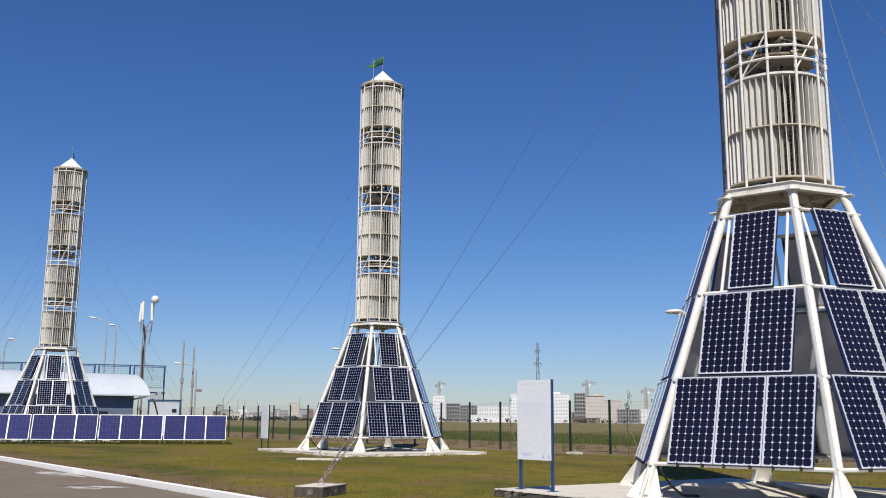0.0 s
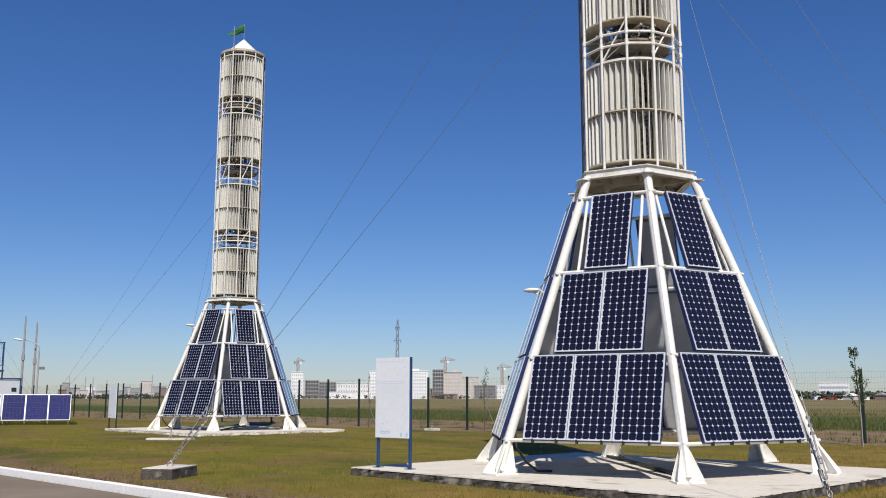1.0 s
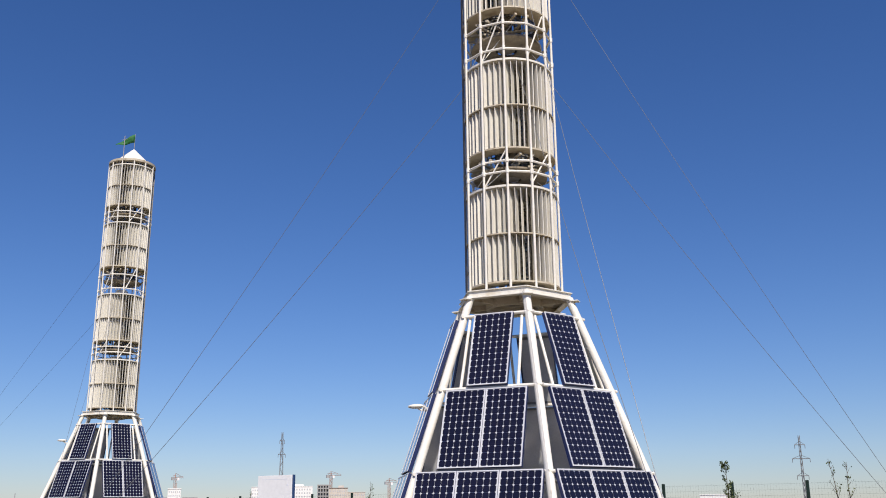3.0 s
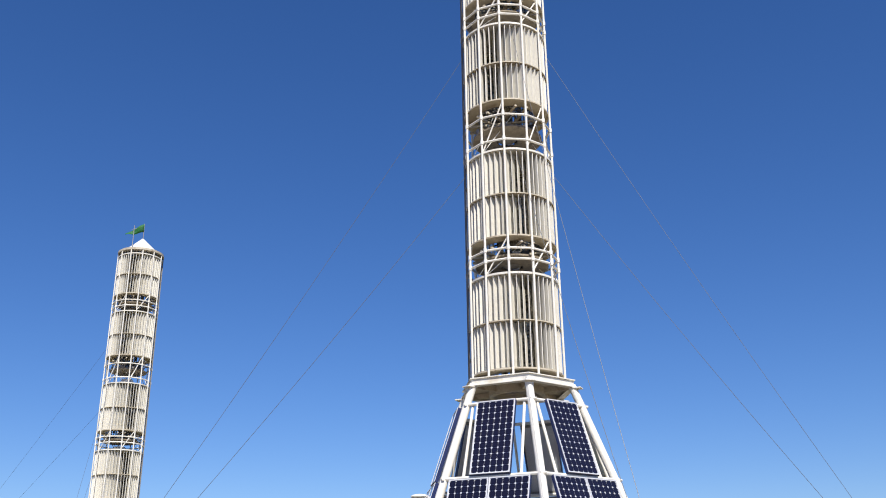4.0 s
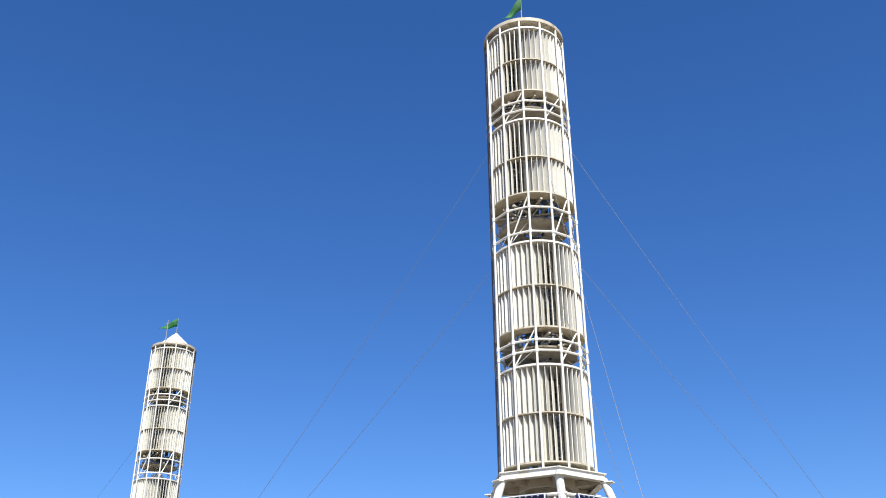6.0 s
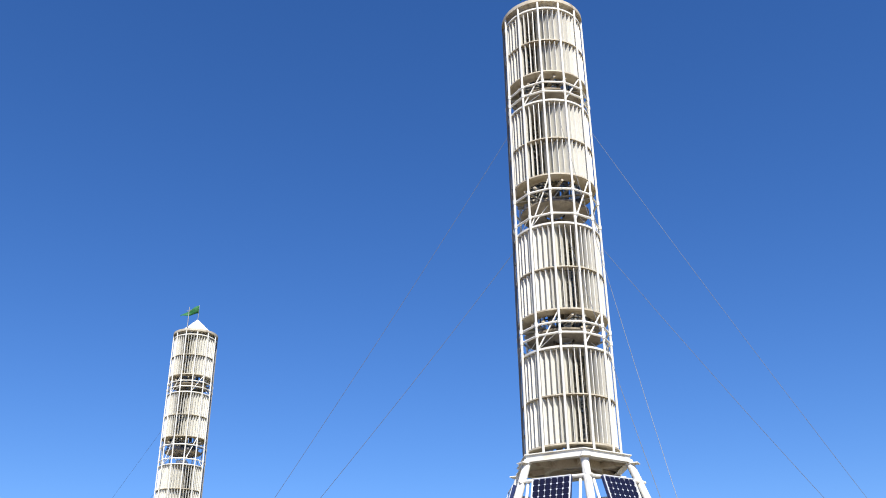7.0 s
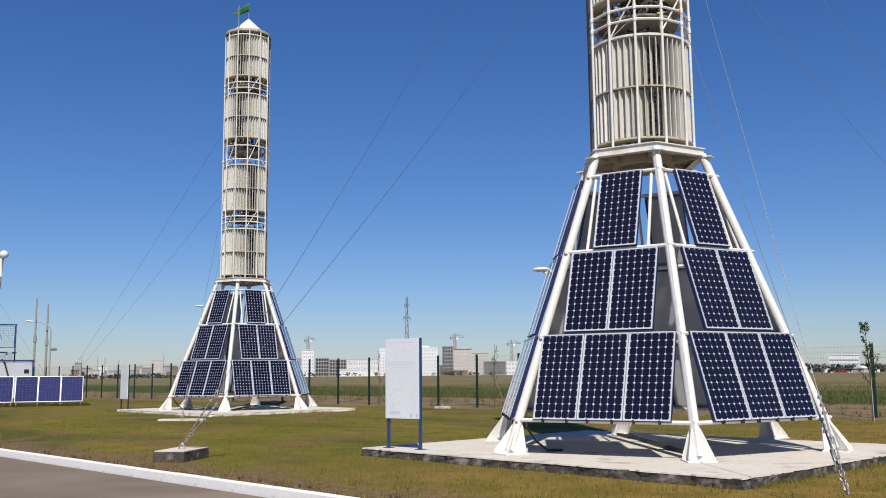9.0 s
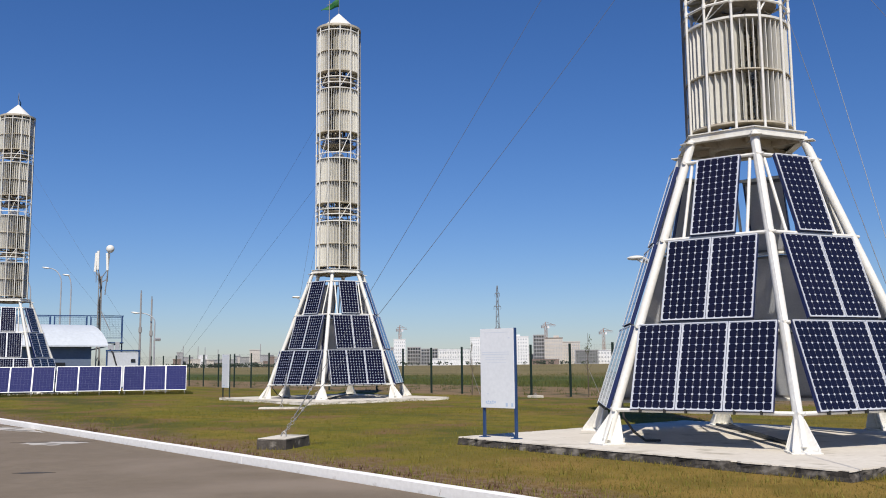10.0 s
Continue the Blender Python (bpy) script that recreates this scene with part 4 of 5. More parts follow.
mast = empty("antenna_mast")
for x, y in ((-0.16, 0), (0.16, 0), (0, 0.28)):
    part("mast_tube", tube(bmesh.new(), (x, y, 0), (x * 0.7, y * 0.7, 9.2), 0.05, 8), STEEL, mast)
for z in range(1, 9):
    part("rung", tube(bmesh.new(), (-0.15, 0, z), (0.14, 0, z + 0.6), 0.03, 6), STEEL, mast)
part("feeder_cable", path_tube(bmesh.new(), [Vector((0.05, -0.08, 4.5)), Vector((0.0, -0.1, 7.0)), Vector((0.1, -0.1, 8.3)), Vector((-0.1, -0.1, 9.3))], 0.07, 6), RUBBER, mast, "black feeder cables")
for x, y, z, h, tl in ((-0.40, -0.1, 10.35, 1.6, 3), (-0.16, -0.25, 10.5, 1.6, 0), (0.55, -0.05, 10.4, 1.5, -3)):
    part("panel_antenna", box(bmesh.new(), pose(x, y, z, 0, tl, 0), 0.19, 0.12, h, 0.03), WHITE, mast, "white panel antenna")
    part("bracket", tube(bmesh.new(), (x, y, z - 0.7), (0, 0, z - 1.5), 0.04, 6), STEEL, mast)
    part("antenna_pole", tube(bmesh.new(), (x + 0.03, y + 0.12, z - 1.7), (x + 0.03, y + 0.12, z + 0.9), 0.03, 6), STEEL, mast)
part("side_pole", tube(bmesh.new(), (0.42, 0, 7.6), (0.72, 0, 11.3), 0.045, 8), STEEL, mast)
part("side_arm", tube(bmesh.new(), (0, 0, 8.6), (0.5, 0, 8.9), 0.04, 6), STEEL, mast)
part("stay", tube(bmesh.new(), (0.1, 0, 6.3), (1.0, -0.2, 4.6), 0.04, 6), STEEL, mast)
bm = bmesh.new()
bmesh.ops.create_uvsphere(bm, u_segments=20, v_segments=12, radius=0.34, matrix=Matrix.Translation((0.74, 0, 11.5)))
part("radome", bm, WHITE, mast, "white round antenna ball", smooth=True)
mast.matrix_basis = at(-26.72, 79.6, 0)
tagged(mast, "slim steel mast with white panel antennas and a ball", "mast")


def street_lamp(x, y, h, reach, turn, label="grey street lamp with a curved arm"):
    t = empty("street_lamp")
    part("pole", tube(bmesh.new(), (0, 0, 0), (0, 0, h * 0.86), 0.10, 10, 0.06), POLE_GREY, t, smooth=True)
    bm = bmesh.new()
    pts = [Vector((-reach * (1 - math.cos(a)) * 0.9, 0, h * 0.86 + h * 0.13 * math.sin(a))) for a in [math.pi / 2 * i / 6 for i in range(7)]]
    path_tube(bm, pts, 0.05, 6)
    part("arm", bm, POLE_GREY, t)
    bm = bmesh.new()
    bmesh.ops.create_uvsphere(bm, u_segments=12, v_segments=8, radius=1.0, matrix=pose(-reach * 1.05, 0, h * 0.992, 0, 8, 0) @ Matrix.Diagonal((0.40, 0.15, 0.09, 1)))
    part("lamp_head", bm, WHITE, t, smooth=True)
    t.matrix_basis = at(x, y, 0, turn)
    return tagged(t, label, "street lamp", "street lamps")


street_lamp(-35.65, 94.6, 11.6, 1.5, 0)
street_lamp(-34.8, 95.0, 10.9, 0.5, 0)
street_lamp(-38.5, 94.2, 10.4, 0.7, 0)
street_lamp(-45.2, 93.0, 9.2, -0.6, 0)
street_lamp(-44.4, 86.0, 8.6, -0.6, 0)
lamp = street_lamp(-24.9, 89.8, 6.7, 1.8, 0, "grey street lamp with a curved arm and floodlight")
part("floodlight", box(bmesh.new(), pose(0.35, -0.1, 4.1, 20, 0, 30), 0.5, 0.25, 0.28, 0.03), POLE_GREY, lamp)
for x, y, h in ((-26.2, 89.6, 8.5), (-25.4, 90.4, 8.0)):
    t = empty("utility_pole")
    part("shaft", tube(bmesh.new(), (0, 0, 0), (0, 0, h), 0.13, 8, 0.075), POLE_WOOD, t, smooth=True)
    part("collar", tube(bmesh.new(), (0, 0, h * 0.56), (0, 0, h * 0.62), 0.17, 8, 0.15), POLE_WOOD, t)
    part("cap", tube(bmesh.new(), (0, 0, h - 0.02), (0, 0, h + 0.25), 0.05, 6), STEEL, t)
    t.matrix_basis = at(x, y, 0)
    tagged(t, "weathered grey utility pole without wires", "utility pole", "utility poles")


# ---- fence ----
fence = empty("fence")
FENCE_AT = lambda i: Vector((0.767 + 1.5655 * i, 51.30 - 1.9917 * i, 0))
bm = box(bmesh.new(), at(0, 0, 1.2), 0.10, 0.07, 2.46, 0.006)
post = part("post", bm, FENCE_GREEN, fence)


def mesh_panel(w):
    bm = bmesh.new()
    k = 26
    for i in range(k):
        box(bm, at((i + 0.5) / k * w, 0, 1.22), 0.0018, 0.0018, 2.3)
    for j in range(13):
        box(bm, at(w / 2, 0.006, 0.10 + j * 0.186), w, 0.003, 0.003)
    return bm


wl = tagged(part("mesh_panel", mesh_panel(2.533), FENCE_GREEN, fence), kind="stuff")
turn = math.degrees(math.atan2(-1.9917, 1.5655))
started = False
for i in range(-24, 18):
    p = FENCE_AT(i)
    m = at(p.x, p.y, 0, turn)
    if not started:
        post.matrix_local, wl.matrix_local = m, m
        started = True
    else:
        again(post, "post", m, fence)
        tagged(again(wl, "mesh_panel", m, fence), kind="stuff")
tagged(fence, "dark green welded mesh fence on slim steel posts", "fence")


# ---- young trees by the fence ----
def sapling(x, y, h, seed, leaves, lean=0.0, wide=1.0):
    r = random.Random(seed)
    t = empty("young_tree")
    bm = bmesh.new()
    pts = [Vector((lean * f * f + r.uniform(-0.03, 0.03), r.uniform(-0.03, 0.03), h * f)) for f in (0, 0.25, 0.5, 0.75, 1.0)]
    for i in range(4):
        tube(bm, pts[i], pts[i + 1], 0.03 * (1 - i * 0.22), 6, 0.03 * (1 - (i + 1) * 0.22) + 0.002)
    limbs = []
    for i in range(16):
        f = r.uniform(0.35, 0.97)
        k = min(3, int(f * 4))
        b = pts[k].lerp(pts[k + 1], f * 4 - k)
        a = r.uniform(0, 6.28)
        e = b + Vector((math.cos(a), math.sin(a), 1.6)) * r.uniform(0.14, 0.36) * (1.25 - f) * wide
        tube(bm, b, e, 0.009, 5, 0.003)
        limbs.append((b, e))
    part("trunk", bm, BARK, t)
    bm = bmesh.new()
    for i in range(leaves):
        b, e = r.choice(limbs)
        p = b.lerp(e, r.uniform(0.3, 1.1)) + Vector((r.uniform(-0.05, 0.05), r.uniform(-0.05, 0.05), r.uniform(-0.05, 0.08)))
        m = Matrix.Translation(p) @ Euler((r.uniform(0, 6), r.uniform(0, 6), r.uniform(0, 6))).to_matrix().to_4x4()
        s = r.uniform(0.02, 0.045)
        bm.faces.new([bm.verts.new(m @ Vector(q)) for q in ((-s, 0, 0), (0, -s * 0.6, 0), (s, 0, 0), (0, s * 0.6, 0))])
    tagged(part("crown", bm, LEAF, t), kind="stuff")
    d = fan(200 + seed * 40, 0.55)
    part("stake", tube(bmesh.new(), d, Vector((0, 0, min(1.4, h * 0.45))), 0.011, 6), POLE_WOOD, t)
    t.matrix_basis = at(x, y, 0)
    return tagged(t, "sparse young tree held by slanting stakes at the fence", "tree", "young trees")


sapling(16.95, 27.85, 3.0, 1, 620, -0.10, 1.15)
sapling(19.3, 25.45, 3.0, 2, 40, -0.30)
sapling(19.65, 25.45, 2.9, 3, 40)
sapling(7.72, 42.6, 2.9, 4, 110)
sapling(2.75, 47.6, 2.6, 5, 30)
sapling(23.2, 21.0, 3.2, 6, 30)


# ---- the distance: town, cranes, pylons, tree belt ----
def spot(bearing, dist):
    bearing = bearing * 0.986 + 0.13
    return Vector((math.sin(radians(bearing)) * dist, math.cos(radians(bearing)) * dist, 0))


def block(b0, b1, dist, h, mat, floors=0, cols=0, depth=14.0, label="", name="apartment_building", top=0.0, topmat=None):
    b = (b0 + b1) / 2
    h *= 1.07 if dist > 700 else 1.0
    w = 2 * dist * math.tan(radians((b1 - b0) / 2))
    t = empty(name)
    part("wall", box(bmesh.new(), at(0, depth / 2, h / 2), w, depth, h), mat, t)
    part("roof", box(bmesh.new(), at(0, depth / 2, h + 0.3), w + 0.6, depth + 0.6, 0.6), mat if topmat is None else topmat, t)
    if top:
        part("roof_house", box(bmesh.new(), at(w * 0.15, depth / 2, h + top / 2), w * 0.3, depth * 0.5, top), mat, t)
    w0 = None
    for i in range(cols):
        for j in range(floors):
            m = at((i + 0.5) / cols * w * 0.94 - w * 0.47, -0.03, (j + 0.55) / floors * h * 0.96)
            if w0 is None:
                w0 = part("window", box(bmesh.new(), Matrix(), w / cols * 0.40, 0.10, h / floors * 0.42), GLASS, t)
                w0.matrix_local = m
            else:
                again(w0, "window", m, t)
    p = spot(b, dist)
    t.matrix_basis = at(p.x, p.y, 0, -b)
    return tagged(t, label or "distant white apartment block with rows of windows", "building", "town buildings")


def skeleton_building(b0, b1, dist, h, floors, cols, mat, label="distant unfinished grey concrete frame building"):
    b = (b0 + b1) / 2
    h *= 1.07
    w = 2 * dist * math.tan(radians((b1 - b0) / 2))
    t = empty("unfinished_building")
    sl = part("floor_slab", box(bmesh.new(), at(0, 8, 0), w, 16, 0.9), mat, t)
    sl.matrix_local = at(0, 0, h)
    for j in range(floors):
        again(sl, "floor_slab", at(0, 0, h * j / floors + 0.45), t)
    c0 = part("column", box(bmesh.new(), at(0, 0, h / 2), 0.8, 1.0, h), mat, t)
    for i in range(cols):
        m = at(-w / 2 + 0.4 + (w - 0.8) * i / (cols - 1), 0.6, 0)
        if i == 0:
            c0.matrix_local = m
        else:
            again(c0, "column", m, t)
    part("core", box(bmesh.new(), at(0, 9, h / 2), w * 0.9, 8, h * 0.98), CITY_GREY, t)
    p = spot(b, dist)
    t.matrix_basis = at(p.x, p.y, 0, -b)
    return tagged(t, label, "building", "town buildings")


def crane(bearing, dist, h, jib, turn):
    t = empty("tower_crane")
    bm = bmesh.new()
    for x in (-0.9, 0.9):
        for y in (-0.9, 0.9):
            tube(bm, (x, y, 0), (x, y, h), 0.16, 4)
    for i in range(int(h / 2.2)):
        s = 1 if i % 2 else -1
        tube(bm, (-0.9 * s, -0.9, i * 2.2), (0.9 * s, -0.9, i * 2.2 + 2.2), 0.14, 4)
    part("mast", bm, CRANE, t)
    bm = bmesh.new()
    for y, z in ((-0.6, 0), (0.6, 0), (0, 1.6)):
        tube(bm, (-jib * 0.35, y, h + z), (jib, y, h + z * 0.6), 0.15, 4)
    part("jib", bm, CRANE, t)
    part("counterweight", box(bmesh.new(), at(-jib * 0.32, 0, h - 0.8), 2.5, 1.6, 2.4), CITY_GREY, t)
    bm = bmesh.new()
    tube(bm, (0, 0, h), (0, 0, h + 3.5), 0.5, 4, 0.15)
    tube(bm, (0, 0, h + 3.5), (jib * 0.8, 0, h + 1), 0.12, 4)
    tube(bm, (0, 0, h + 3.5), (-jib * 0.33, 0, h), 0.12, 4)
    part("head", bm, CRANE, t)
    part("cab", box(bmesh.new(), at(1.6, -1, h - 1.2), 1.8, 1.6, 2.0), CITY_WHITE, t)
    p = spot(bearing, dist)
    t.matrix_basis = at(p.x, p.y, 0, -bearing + turn)
    return tagged(t, "distant rust-coloured tower crane over the town", "crane", "tower cranes")


def pylon(bearing, dist, h, arms, splay=0.030):
    t = empty("power_pylon")
    w = h * splay
    bm = bmesh.new()
    for x in (-1, 1):
        for y in (-1, 1):
            tube(bm, (x * w, y * w, 0), (x * 0.25, y * 0.25, h), 0.13, 4, 0.08)
    n = 12
    for i in range(n):
        f0, f1 = i / n, (i + 1) / n
        s = 1 if i % 2 else -1
        w0, w1 = w + (0.25 - w) * f0, w + (0.25 - w) * f1
        for y in (-1, 1):
            tube(bm, (-w0 * s, y * w0, h * f0), (w1 * s, y * w1, h * f1), 0.07, 4)
    part("lattice", bm, PYLON_STEEL, t)
    for f, r in arms:
        bm = bmesh.new()
        tube(bm, (-r, 0, h * f), (r, 0, h * f), 0.12, 4)
        tube(bm, (-r, 0, h * f), (0, 0, h * f + 1.2), 0.07, 4)
        tube(bm, (r, 0, h * f), (0, 0, h * f + 1.2), 0.07, 4)
        for x in (-r, r):
            tube(bm, (x, 0, h * f), (x, 0, h * f - 1.3), 0.1, 4)
        part("cross_arm", bm, PYLON_STEEL, t)
    p = spot(bearing, dist)
    t.matrix_basis = at(p.x, p.y, 0, -bearing + 12)
    return tagged(t, "grey lattice power pylon standing in the steppe", "pylon", "power pylons")


pylon(4.88, 400, 34.5, ((0.74, 1.5), (0.47, 1.3), (0.90, 1.0)))
pylon(35.5, 350, 26.0, ((0.88, 1.7), (0.70, 2.9), (0.48, 1.9)), 0.013)
crane(-1.2, 815, 31.5, 7, 30)
crane(7.85, 815, 33.0, 9, 20)
crane(11.35, 830, 27.5, 9, 25)
crane(8.1, 830, 19.0, 7, 140)

block(-1.58, -0.86, 800, 20.6, CITY_WHITE, 7, 6, label="distant white apartment tower with small windows")
skeleton_building(-0.75, 0.1, 810, 14.5, 5, 6, CITY_GREY)
skeleton_building(0.1, 1.15, 800, 13.0, 5, 7, CITY_GREY)
block(1.2, 3.15, 820, 12.4, CITY_WHITE, 3, 12, label="distant long white low building")
block(0.75, 2.85, 770, 4.8, CITY_WHITE, label="distant low white hall with a bright roof", name="hall", topmat=CITY_WHITE)
block(3.18, 4.15, 800, 21.5, CITY_WHITE, 8, 7, label="distant white hotel block with rows of windows")
block(4.15, 6.75, 804, 22.0, CITY_WHITE, 8, 16, top=2.0, label="distant wide white hotel block with rows of windows")
skeleton_building(7.05, 7.75, 800, 23.0, 8, 5, CITY_GREY)
block(7.75, 8.85, 803, 20.5, CITY_BEIGE, 7, 10, topmat=CITY_BROWN, label="distant beige brick block with brown upper storey", top=2.4)
block(8.85, 9.9, 815, 17.5, CITY_BEIGE, 6, 8, label="distant beige apartment block")
skeleton_building(9.6, 11.0, 790, 10.5, 4, 9, CITY_GREY)
block(10.9, 13.2, 810, 10.5, CITY_WHITE, 3, 12, label="distant pale low building")
block(6.9, 8.6, 760, 3.4, CITY_BROWN, label="distant brown earth-coloured site fence", name="site_fence", depth=4)
block(5.5, 8.9, 830, 8.0, CITY_GREY, label="distant low grey sheds")
block(29.75, 31.35, 700, 11.6, CITY_WHITE, 0, 0, label="distant white banded factory building", name="factory")
for k in range(3):
    p = spot(31.0, 699.6)
    o = part("window_band", box(bmesh.new(), Matrix(), 18.2, 0.3, 1.1), GLASS, bpy.data.objects["factory"])
    o.matrix_local = at(0, -0.1, 2.6 + 3.0 * k)
block(29.7, 30.7, 660, 2.4, CITY_RED, label="distant low red boundary wall", name="boundary_wall", depth=1)
rc = random.Random(21)
b = -14.6
while b < -1.7:
    w = rc.uniform(0.25, 0.9)
    h = rc.choice((6.0, 8.0, 10, 11.5, 14)) * rc.uniform(0.85, 1.2)
    if rc.random() < 0.8:
        block(b, b + w, 900 + rc.uniform(-60, 60), h, rc.choice((CITY_GREY, CITY_BEIGE, CITY_WHITE, CITY_GREY)), 0, 0, label="distant plant building on the skyline", name="plant_building")
    if rc.random() < 0.40:
        t = empty("chimney")
        hh = rc.uniform(11, 22)
        part("shaft", tube(bmesh.new(), (0, 0, 0), (0, 0, hh), 0.5, 8, 0.3), CITY_GREY, t)
        p = spot(b, 880)
        t.matrix_basis = at(p.x, p.y, 0)
        tagged(t, "distant grey industrial chimney on the skyline", "chimney", "chimneys")
    b += w * rc.uniform(0.7, 1.3)
b = -14.8
while b < -1.9:
    w = rc.uniform(0.10, 0.45)
    block(b, b + w, 850 + rc.uniform(-30, 30), rc.uniform(3.0, 8.0), rc.choice((CITY_GREY, CITY_BROWN, CITY_GREY, CITY_BEIGE)), 0, 0, label="distant low plant shed on the skyline", name="plant_shed")
    b += w * rc.uniform(0.8, 1.5)


def cottage(bearing, dist, w, seed):
    r = random.Random(seed)
    t = empty("cottage")
    h = r.uniform(2.3, 3.3)
    part("wall", box(bmesh.new(), at(0, 0, h / 2), w, 7, h), r.choice((CITY_WHITE, CITY_BEIGE, CITY_BROWN, CITY_GREY)), t)
    bm = bmesh.new()
    a = [bm.verts.new(q) for q in ((-w / 2 - 0.5, -4, h), (w / 2 + 0.5, -4, h), (w / 2 + 0.5, 4, h), (-w / 2 - 0.5, 4, h), (-w / 2 - 0.5, 0, h + 1.7), (w / 2 + 0.5, 0, h + 1.7))]
    for f in ((0, 1, 5, 4), (2, 3, 4, 5), (0, 4, 3), (1, 2, 5), (3, 2, 1, 0)):
        bm.faces.new([a[i] for i in f])
    part("roof", bm, r.choice((CITY_GREY, CITY_GREY, CITY_WHITE, CITY_BROWN)), t)
    p = spot(bearing, dist)
    t.matrix_basis = at(p.x, p.y, 0, -bearing + r.choice((-1, 1)) * r.uniform(25, 80))
    return tagged(t, "distant small house among trees with a gable roof", "house", "distant houses")


for i in range(14):
    cottage(27.6 + i * 1.15 + rc.uniform(-0.5, 0.5), 660 + rc.uniform(-25, 25), rc.uniform(3.5, 6.0), i)

# tree belt on the skyline: many small clumps, uneven outline
rt = random.Random(5)
vs, fs = [], []


def clump(c, r):
    k = len(vs)
    for i in range(6):
        a = i * 1.047
        vs.append((c.x + r * math.cos(a) * rt.uniform(0.6, 1.2), c.y + r * math.sin(a) * rt.uniform(0.6, 1.2), c.z + rt.uniform(-0.4, 0.4) * r))
    vs.append((c.x, c.y, c.z + r * rt.uniform(0.7, 1.2)))
    vs.append((c.x, c.y, c.z - r * rt.uniform(0.6, 1.0)))
    for i in range(6):
        fs.append((k + i, k + (i + 1) % 6, k + 6))
        fs.append((k + (i + 1) % 6, k + i, k + 7))


for i in range(860):
    bb = rt.uniform(26, 44) if i < 560 else rt.uniform(-15, 26) if i < 680 else rt.uniform(-15, -1.5)
    dist = rt.uniform(640, 800)
    hh = rt.uniform(2.2, 5.8) if i < 560 else rt.uniform(1.4, 3.4)
    p = spot(bb, dist)
    for k in range(14):
        clump(p + Vector((rt.gauss(0, hh * 0.35), rt.gauss(0, hh * 0.35), hh * rt.uniform(0.2, 1.0))), hh * rt.uniform(0.12, 0.25))
me = bpy.data.meshes.new("tree_belt")
me.from_pydata(vs, [], fs)
me.materials.append(FAR_LEAF)
tagged(new("tree_belt", me), "distant dark green belt of low trees", "trees", kind="stuff")


# ---- grass ----
def blade_material(name, a, b, c):
    m = bpy.data.materials.new(name)
    m.use_nodes = True
    n, l = m.node_tree.nodes, m.node_tree.links
    p = n["Principled BSDF"]
    p.inputs["Roughness"].default_value = 0.8
    p.inputs["Specular IOR Level"].default_value = 0.2
    geo, co = n.new("ShaderNodeNewGeometry"), n.new("ShaderNodeTexCoord")
    tx = n.new("ShaderNodeTexNoise")
    tx.inputs["Scale"].default_value = 0.3
    l.new(co.outputs["Object"], tx.inputs[0])
    mr = n.new("ShaderNodeMapRange")
    mr.inputs[1].default_value, mr.inputs[2].default_value = 0.38, 0.62
    l.new(tx.outputs[0], mr.inputs[0])
    x1, x2 = n.new("ShaderNodeMix"), n.new("ShaderNodeMix")
    x1.data_type = x2.data_type = "RGBA"
    l.new(mr.outputs[0], x1.inputs[0])
    x1.inputs[6].default_value, x1.inputs[7].default_value, x2.inputs[7].default_value = (*a, 1), (*b, 1), (*c, 1)
    ri = n.new("ShaderNodeMapRange")
    ri.inputs[4].default_value = 0.8
    l.new(geo.outputs["Random Per Island"], ri.inputs[0])
    l.new(ri.outputs[0], x2.inputs[0])
    l.new(x1.outputs[2], x2.inputs[6])
    l.new(x2.outputs[2], p.inputs["Base Color"])
    return m


def blades(name, pts, hmin, hmax, width, mat, label, seed):
    rs = np.random.RandomState(seed)
    n = len(pts)
    a = rs.uniform(0, 2 * np.pi, n)
    h = rs.uniform(hmin, hmax, n)
    w = width * rs.uniform(0.6, 1.3, n)
    lean = rs.uniform(0.1, 0.7, n) * h
    la = rs.uniform(0, 2 * np.pi, n)
    v = np.zeros((n, 3, 3))
    v[:, 0, :2] = pts + np.stack([np.cos(a) * w, np.sin(a) * w], 1)
    v[:, 1, :2] = pts - np.stack([np.cos(a) * w, np.sin(a) * w], 1)
    v[:, :2, 2] = -0.01
    v[:, 2, :2] = pts + np.stack([np.cos(la) * lean, np.sin(la) * lean], 1)
    v[:, 2, 2] = h
    me = bpy.data.meshes.new(name)
    me.from_pydata(v.reshape(-1, 3).tolist(), [], np.arange(3 * n).reshape(-1, 3).tolist())
    me.materials.append(mat)
    return tagged(new(name, me), label, "grass", kind="stuff")


def scatter(count, d0, d1, b0, b1, n0, n1, seed, power=0.5):
    rs = np.random.RandomState(seed)
    d = d0 + (d1 - d0) * rs.uniform(0, 1, count) ** (1 / power * 0.5 + 0.5)
    be = np.radians(rs.uniform(b0, b1, count))
    p = np.stack([np.sin(be) * d, np.cos(be) * d], 1)
    nn = (p[:, 0] - K0.x) * V.x + (p[:, 1] - K0.y) * V.y
    ok = (nn > n0) & (nn < n1)
    ca, sa = math.cos(radians(SLAB_TURN)), math.sin(radians(SLAB_TURN))
    for c in (T1, T2, T3):
        x, y = p[:, 0] - (c.x - 0.24), p[:, 1] - (c.y - 0.24)
        s, q = x * ca + y * sa, -x * sa + y * ca
        ok &= ~((abs(s) < 3.99) & (abs(q) < 3.54))
    return p[ok]


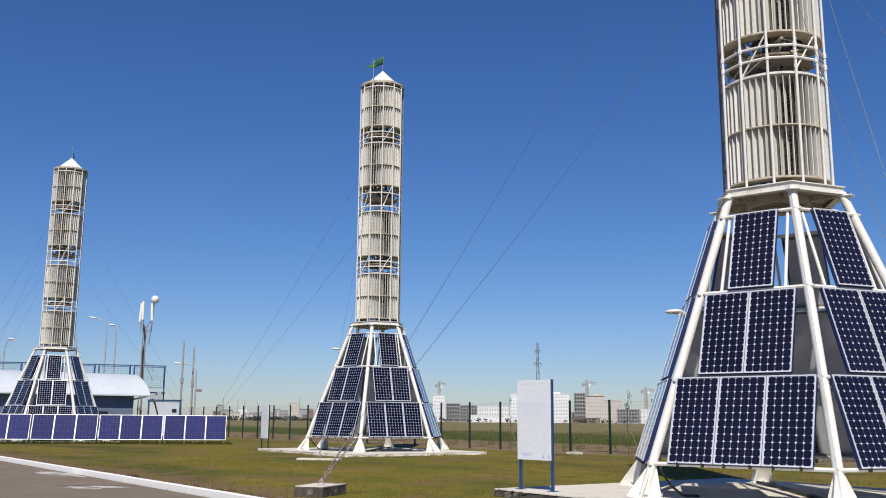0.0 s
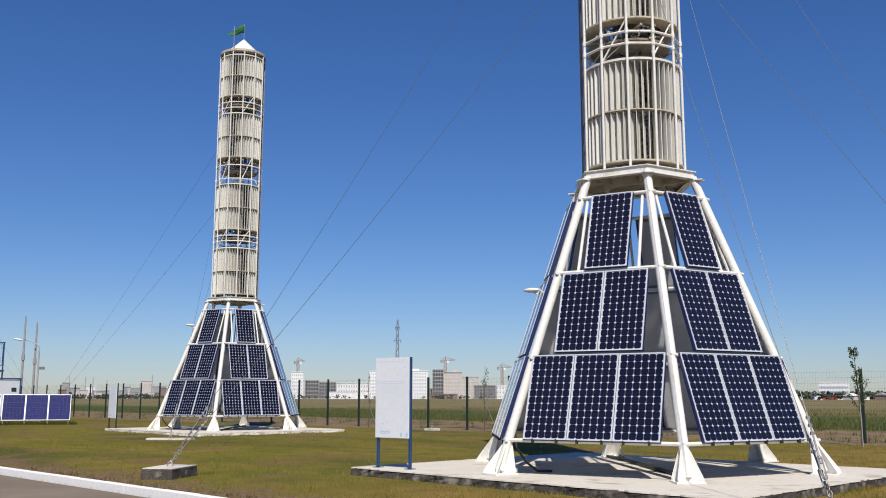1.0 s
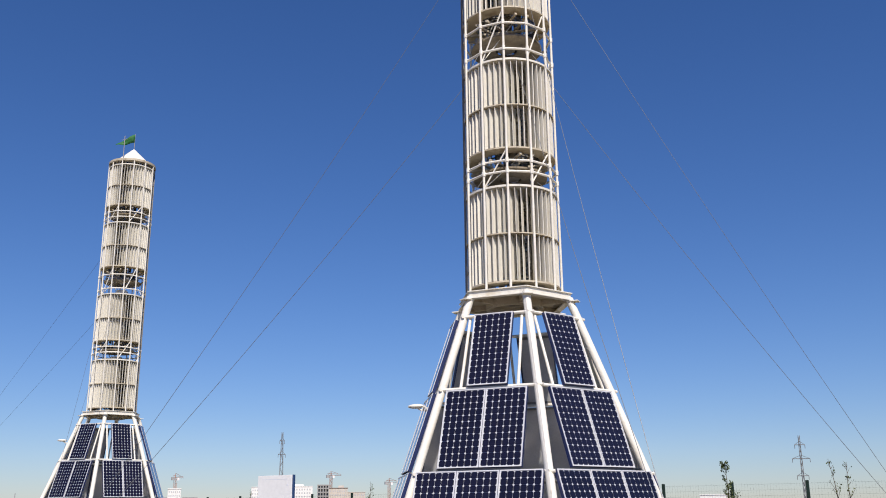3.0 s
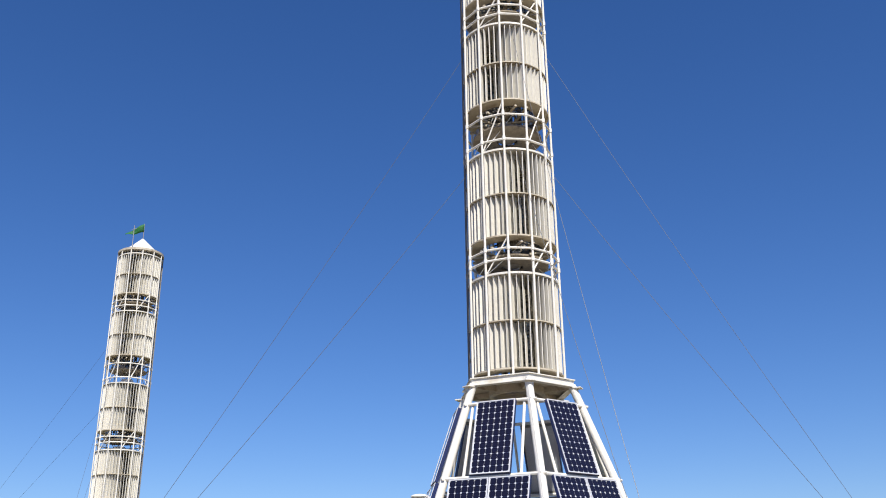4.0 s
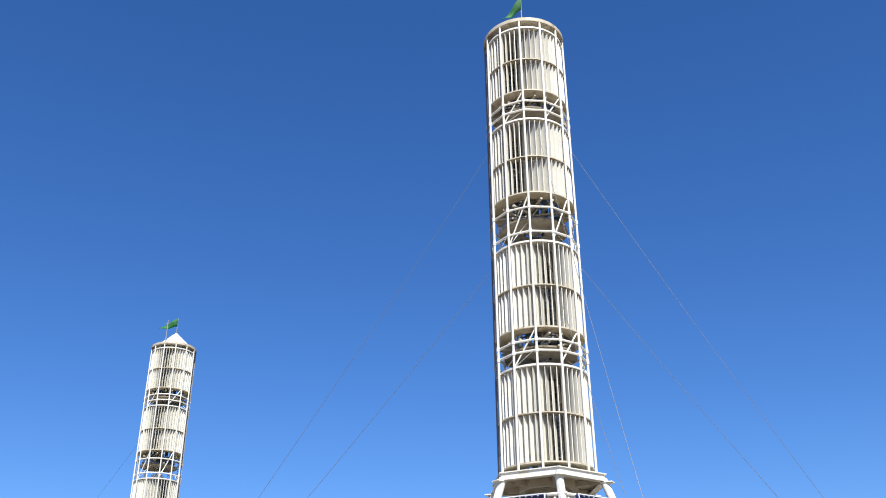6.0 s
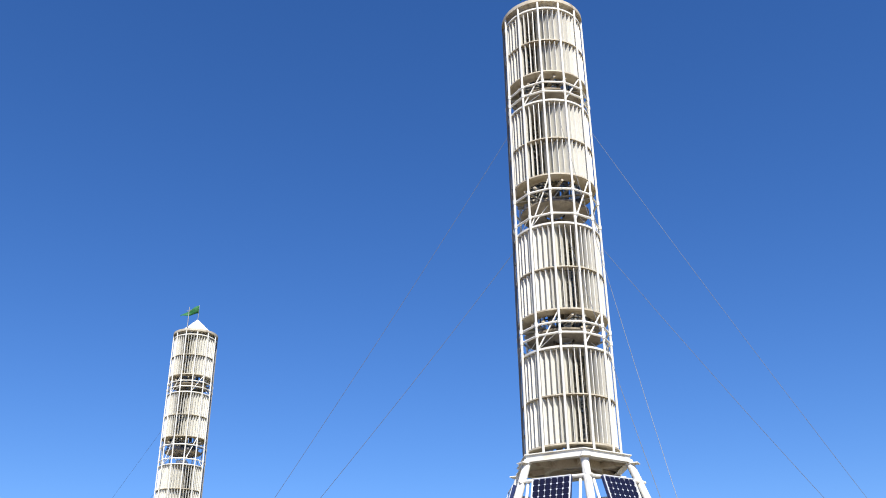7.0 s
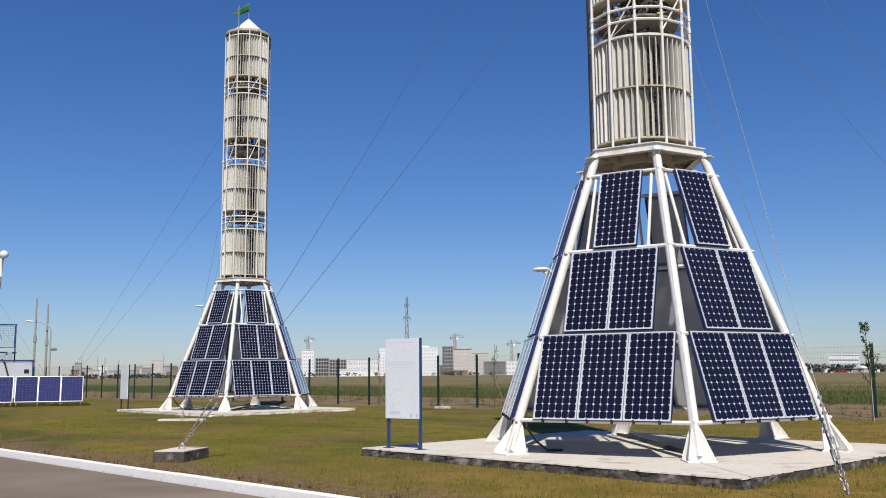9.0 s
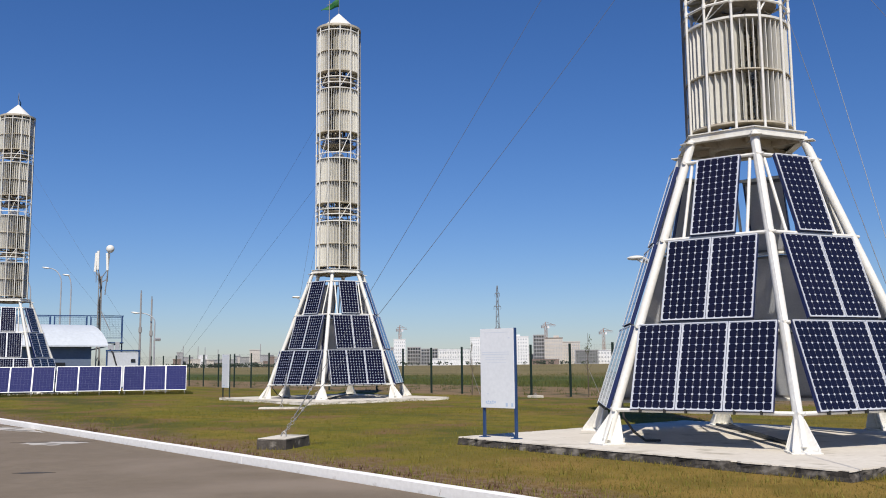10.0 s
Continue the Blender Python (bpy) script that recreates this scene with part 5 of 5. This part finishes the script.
TURF = blade_material("turf_blades", (0.150, 0.136, 0.013), (0.215, 0.160, 0.026), (0.108, 0.108, 0.012))
STEPPE = blade_material("steppe_blades", (0.150, 0.132, 0.052), (0.100, 0.096, 0.034), (0.215, 0.172, 0.086))
DRY_TURF = blade_material("dry_turf_blades", (0.165, 0.118, 0.026), (0.235, 0.158, 0.040), (0.115, 0.092, 0.020))


def split(p, axis, edge, spread, seed):
    """Points on the near and the far side of a ragged line across the site."""
    c = (p[:, 0] - K0.x) * axis.x + (p[:, 1] - K0.y) * axis.y
    c += spread * np.sin(p[:, 0] * 0.9 + 1.7 * np.sin(p[:, 1] * 0.6)) + np.random.RandomState(seed).normal(0, spread, len(p))
    return p[c < edge], p[c >= edge]


for count, d0, d1, tip, width, seed in ((130000, 9, 34, 0.038, 0.006, 1), (60000, 30, 75, 0.045, 0.012, 2)):
    fresh, dry = split(scatter(count, d0, d1, -30, 44, 0.75, 23.5, seed), U, 3.5, 2.0, seed + 70)
    blades("lawn_grass", fresh, 0.010, tip, width, TURF, "short mown yellow-green grass", seed)
    if len(dry):
        blades("dry_lawn_grass", dry, 0.010, tip, width, DRY_TURF, "short dry orange-brown grass", seed + 20)
tall = scatter(190000, 36, 130, -18, 46, 36.0, 110, 3)
wave = np.sin(tall[:, 0] * 0.31 + 1.3 * np.sin(tall[:, 1] * 0.17)) + np.sin(tall[:, 1] * 0.43 + 1.1 * np.sin(tall[:, 0] * 0.23)) + 0.8 * np.sin(tall[:, 0] * 0.9 + tall[:, 1] * 0.7)
tall = tall[wave + np.random.RandomState(31).normal(0, 0.7, len(tall)) > -0.2]
GREEN_TALL = blade_material("green_steppe_blades", (0.088, 0.108, 0.024), (0.052, 0.074, 0.020), (0.120, 0.115, 0.036))
green, buff = split(tall, V, 70.0, 14.0, 33)
blades("green_field_grass", green, 0.05, 0.36, 0.020, GREEN_TALL, "tall green grass beyond the fence", 3)
blades("field_grass", buff, 0.05, 0.34, 0.020, STEPPE, "tall buff steppe grass further out", 13)
seeds = scatter(1500, 24, 90, -18, 46, 24.5, 37, 6)
clumps = np.repeat(seeds, 12, axis=0) + np.random.RandomState(61).normal(0, 0.11, (len(seeds) * 12, 2))
blades("weeds", clumps, 0.04, 0.26, 0.018, GREEN_TALL, "clumps of weeds on bare earth by the fence", 6)
# longer tufts along the slab and block edges
rs = np.random.RandomState(9)
edge = []
ca, sa = math.cos(radians(SLAB_TURN)), math.sin(radians(SLAB_TURN))
for c in (T1, T2):
    for side in range(2):
        k = 900
        cen = rs.uniform(-4, 4, 40)
        s = np.clip(rs.choice(cen, k) + rs.normal(0, 0.12, k), -4.0, 4.0)
        off = np.abs(rs.normal(0, 0.07, k))
        s, q = (s, -3.58 - off) if side == 0 else (4.03 + off, s * 0.885)
        edge.append(np.stack([c.x - 0.24 + s * ca - q * sa, c.y - 0.24 + s * sa + q * ca], 1))
blades("edge_grass", np.concatenate(edge), 0.02, 0.10, 0.005, TURF, "longer grass tufts along the slab edges", 4)

# longer grass added under the panel racks, coloured dark to deepen their shade
k = 14000
along, off = rs.uniform(-0.3, 24.8, k), np.abs(rs.normal(0, 0.45, k)) - 0.12
under = np.stack([-13.05 - RD.x * along - RD.y * off, 54.1 - RD.y * along + RD.x * off], 1)
RACK_SHADE = blade_material("rack_shade_blades", (0.082, 0.084, 0.016), (0.130, 0.105, 0.026), (0.055, 0.060, 0.012))
blades("uncut_grass", under, 0.06, 0.26, 0.014, RACK_SHADE, "longer grass under the panel racks, darkened for their shade", 12)

# weeds and longer tufts here and there in the lawn
seeds = scatter(5200, 10, 48, -30, 44, 0.25, 23.5, 41)
rw = np.random.RandomState(42)
tufts = np.repeat(seeds, 7, axis=0) + rw.normal(0, 0.05, (len(seeds) * 7, 2))
WEED = blade_material("lawn_weed_blades", (0.115, 0.122, 0.020), (0.165, 0.138, 0.030), (0.225, 0.190, 0.042))
blades("lawn_weeds", tufts, 0.03, 0.10, 0.007, WEED, "scattered weeds and longer tufts in the lawn", 8)
verge = scatter(60000, 9, 60, -32, 30, 0.12, 0.9, 51)
blades("verge_weeds", verge[: 9000], 0.02, 0.07, 0.009, WEED, "ragged weeds on bare soil along the kerb", 9)
RED_WEED = blade_material("dry_red_weed_blades", (0.075, 0.032, 0.020), (0.120, 0.055, 0.032), (0.045, 0.030, 0.018))
spots = scatter(2600, 9, 46, -32, 24, 0.15, 0.75, 52)
clumps = np.repeat(spots, 10, axis=0) + rw.normal(0, 0.055, (len(spots) * 10, 2))
blades("verge_weeds", clumps, 0.03, 0.10, 0.010, RED_WEED, "dry reddish-brown weeds on bare soil along the kerb", 10)
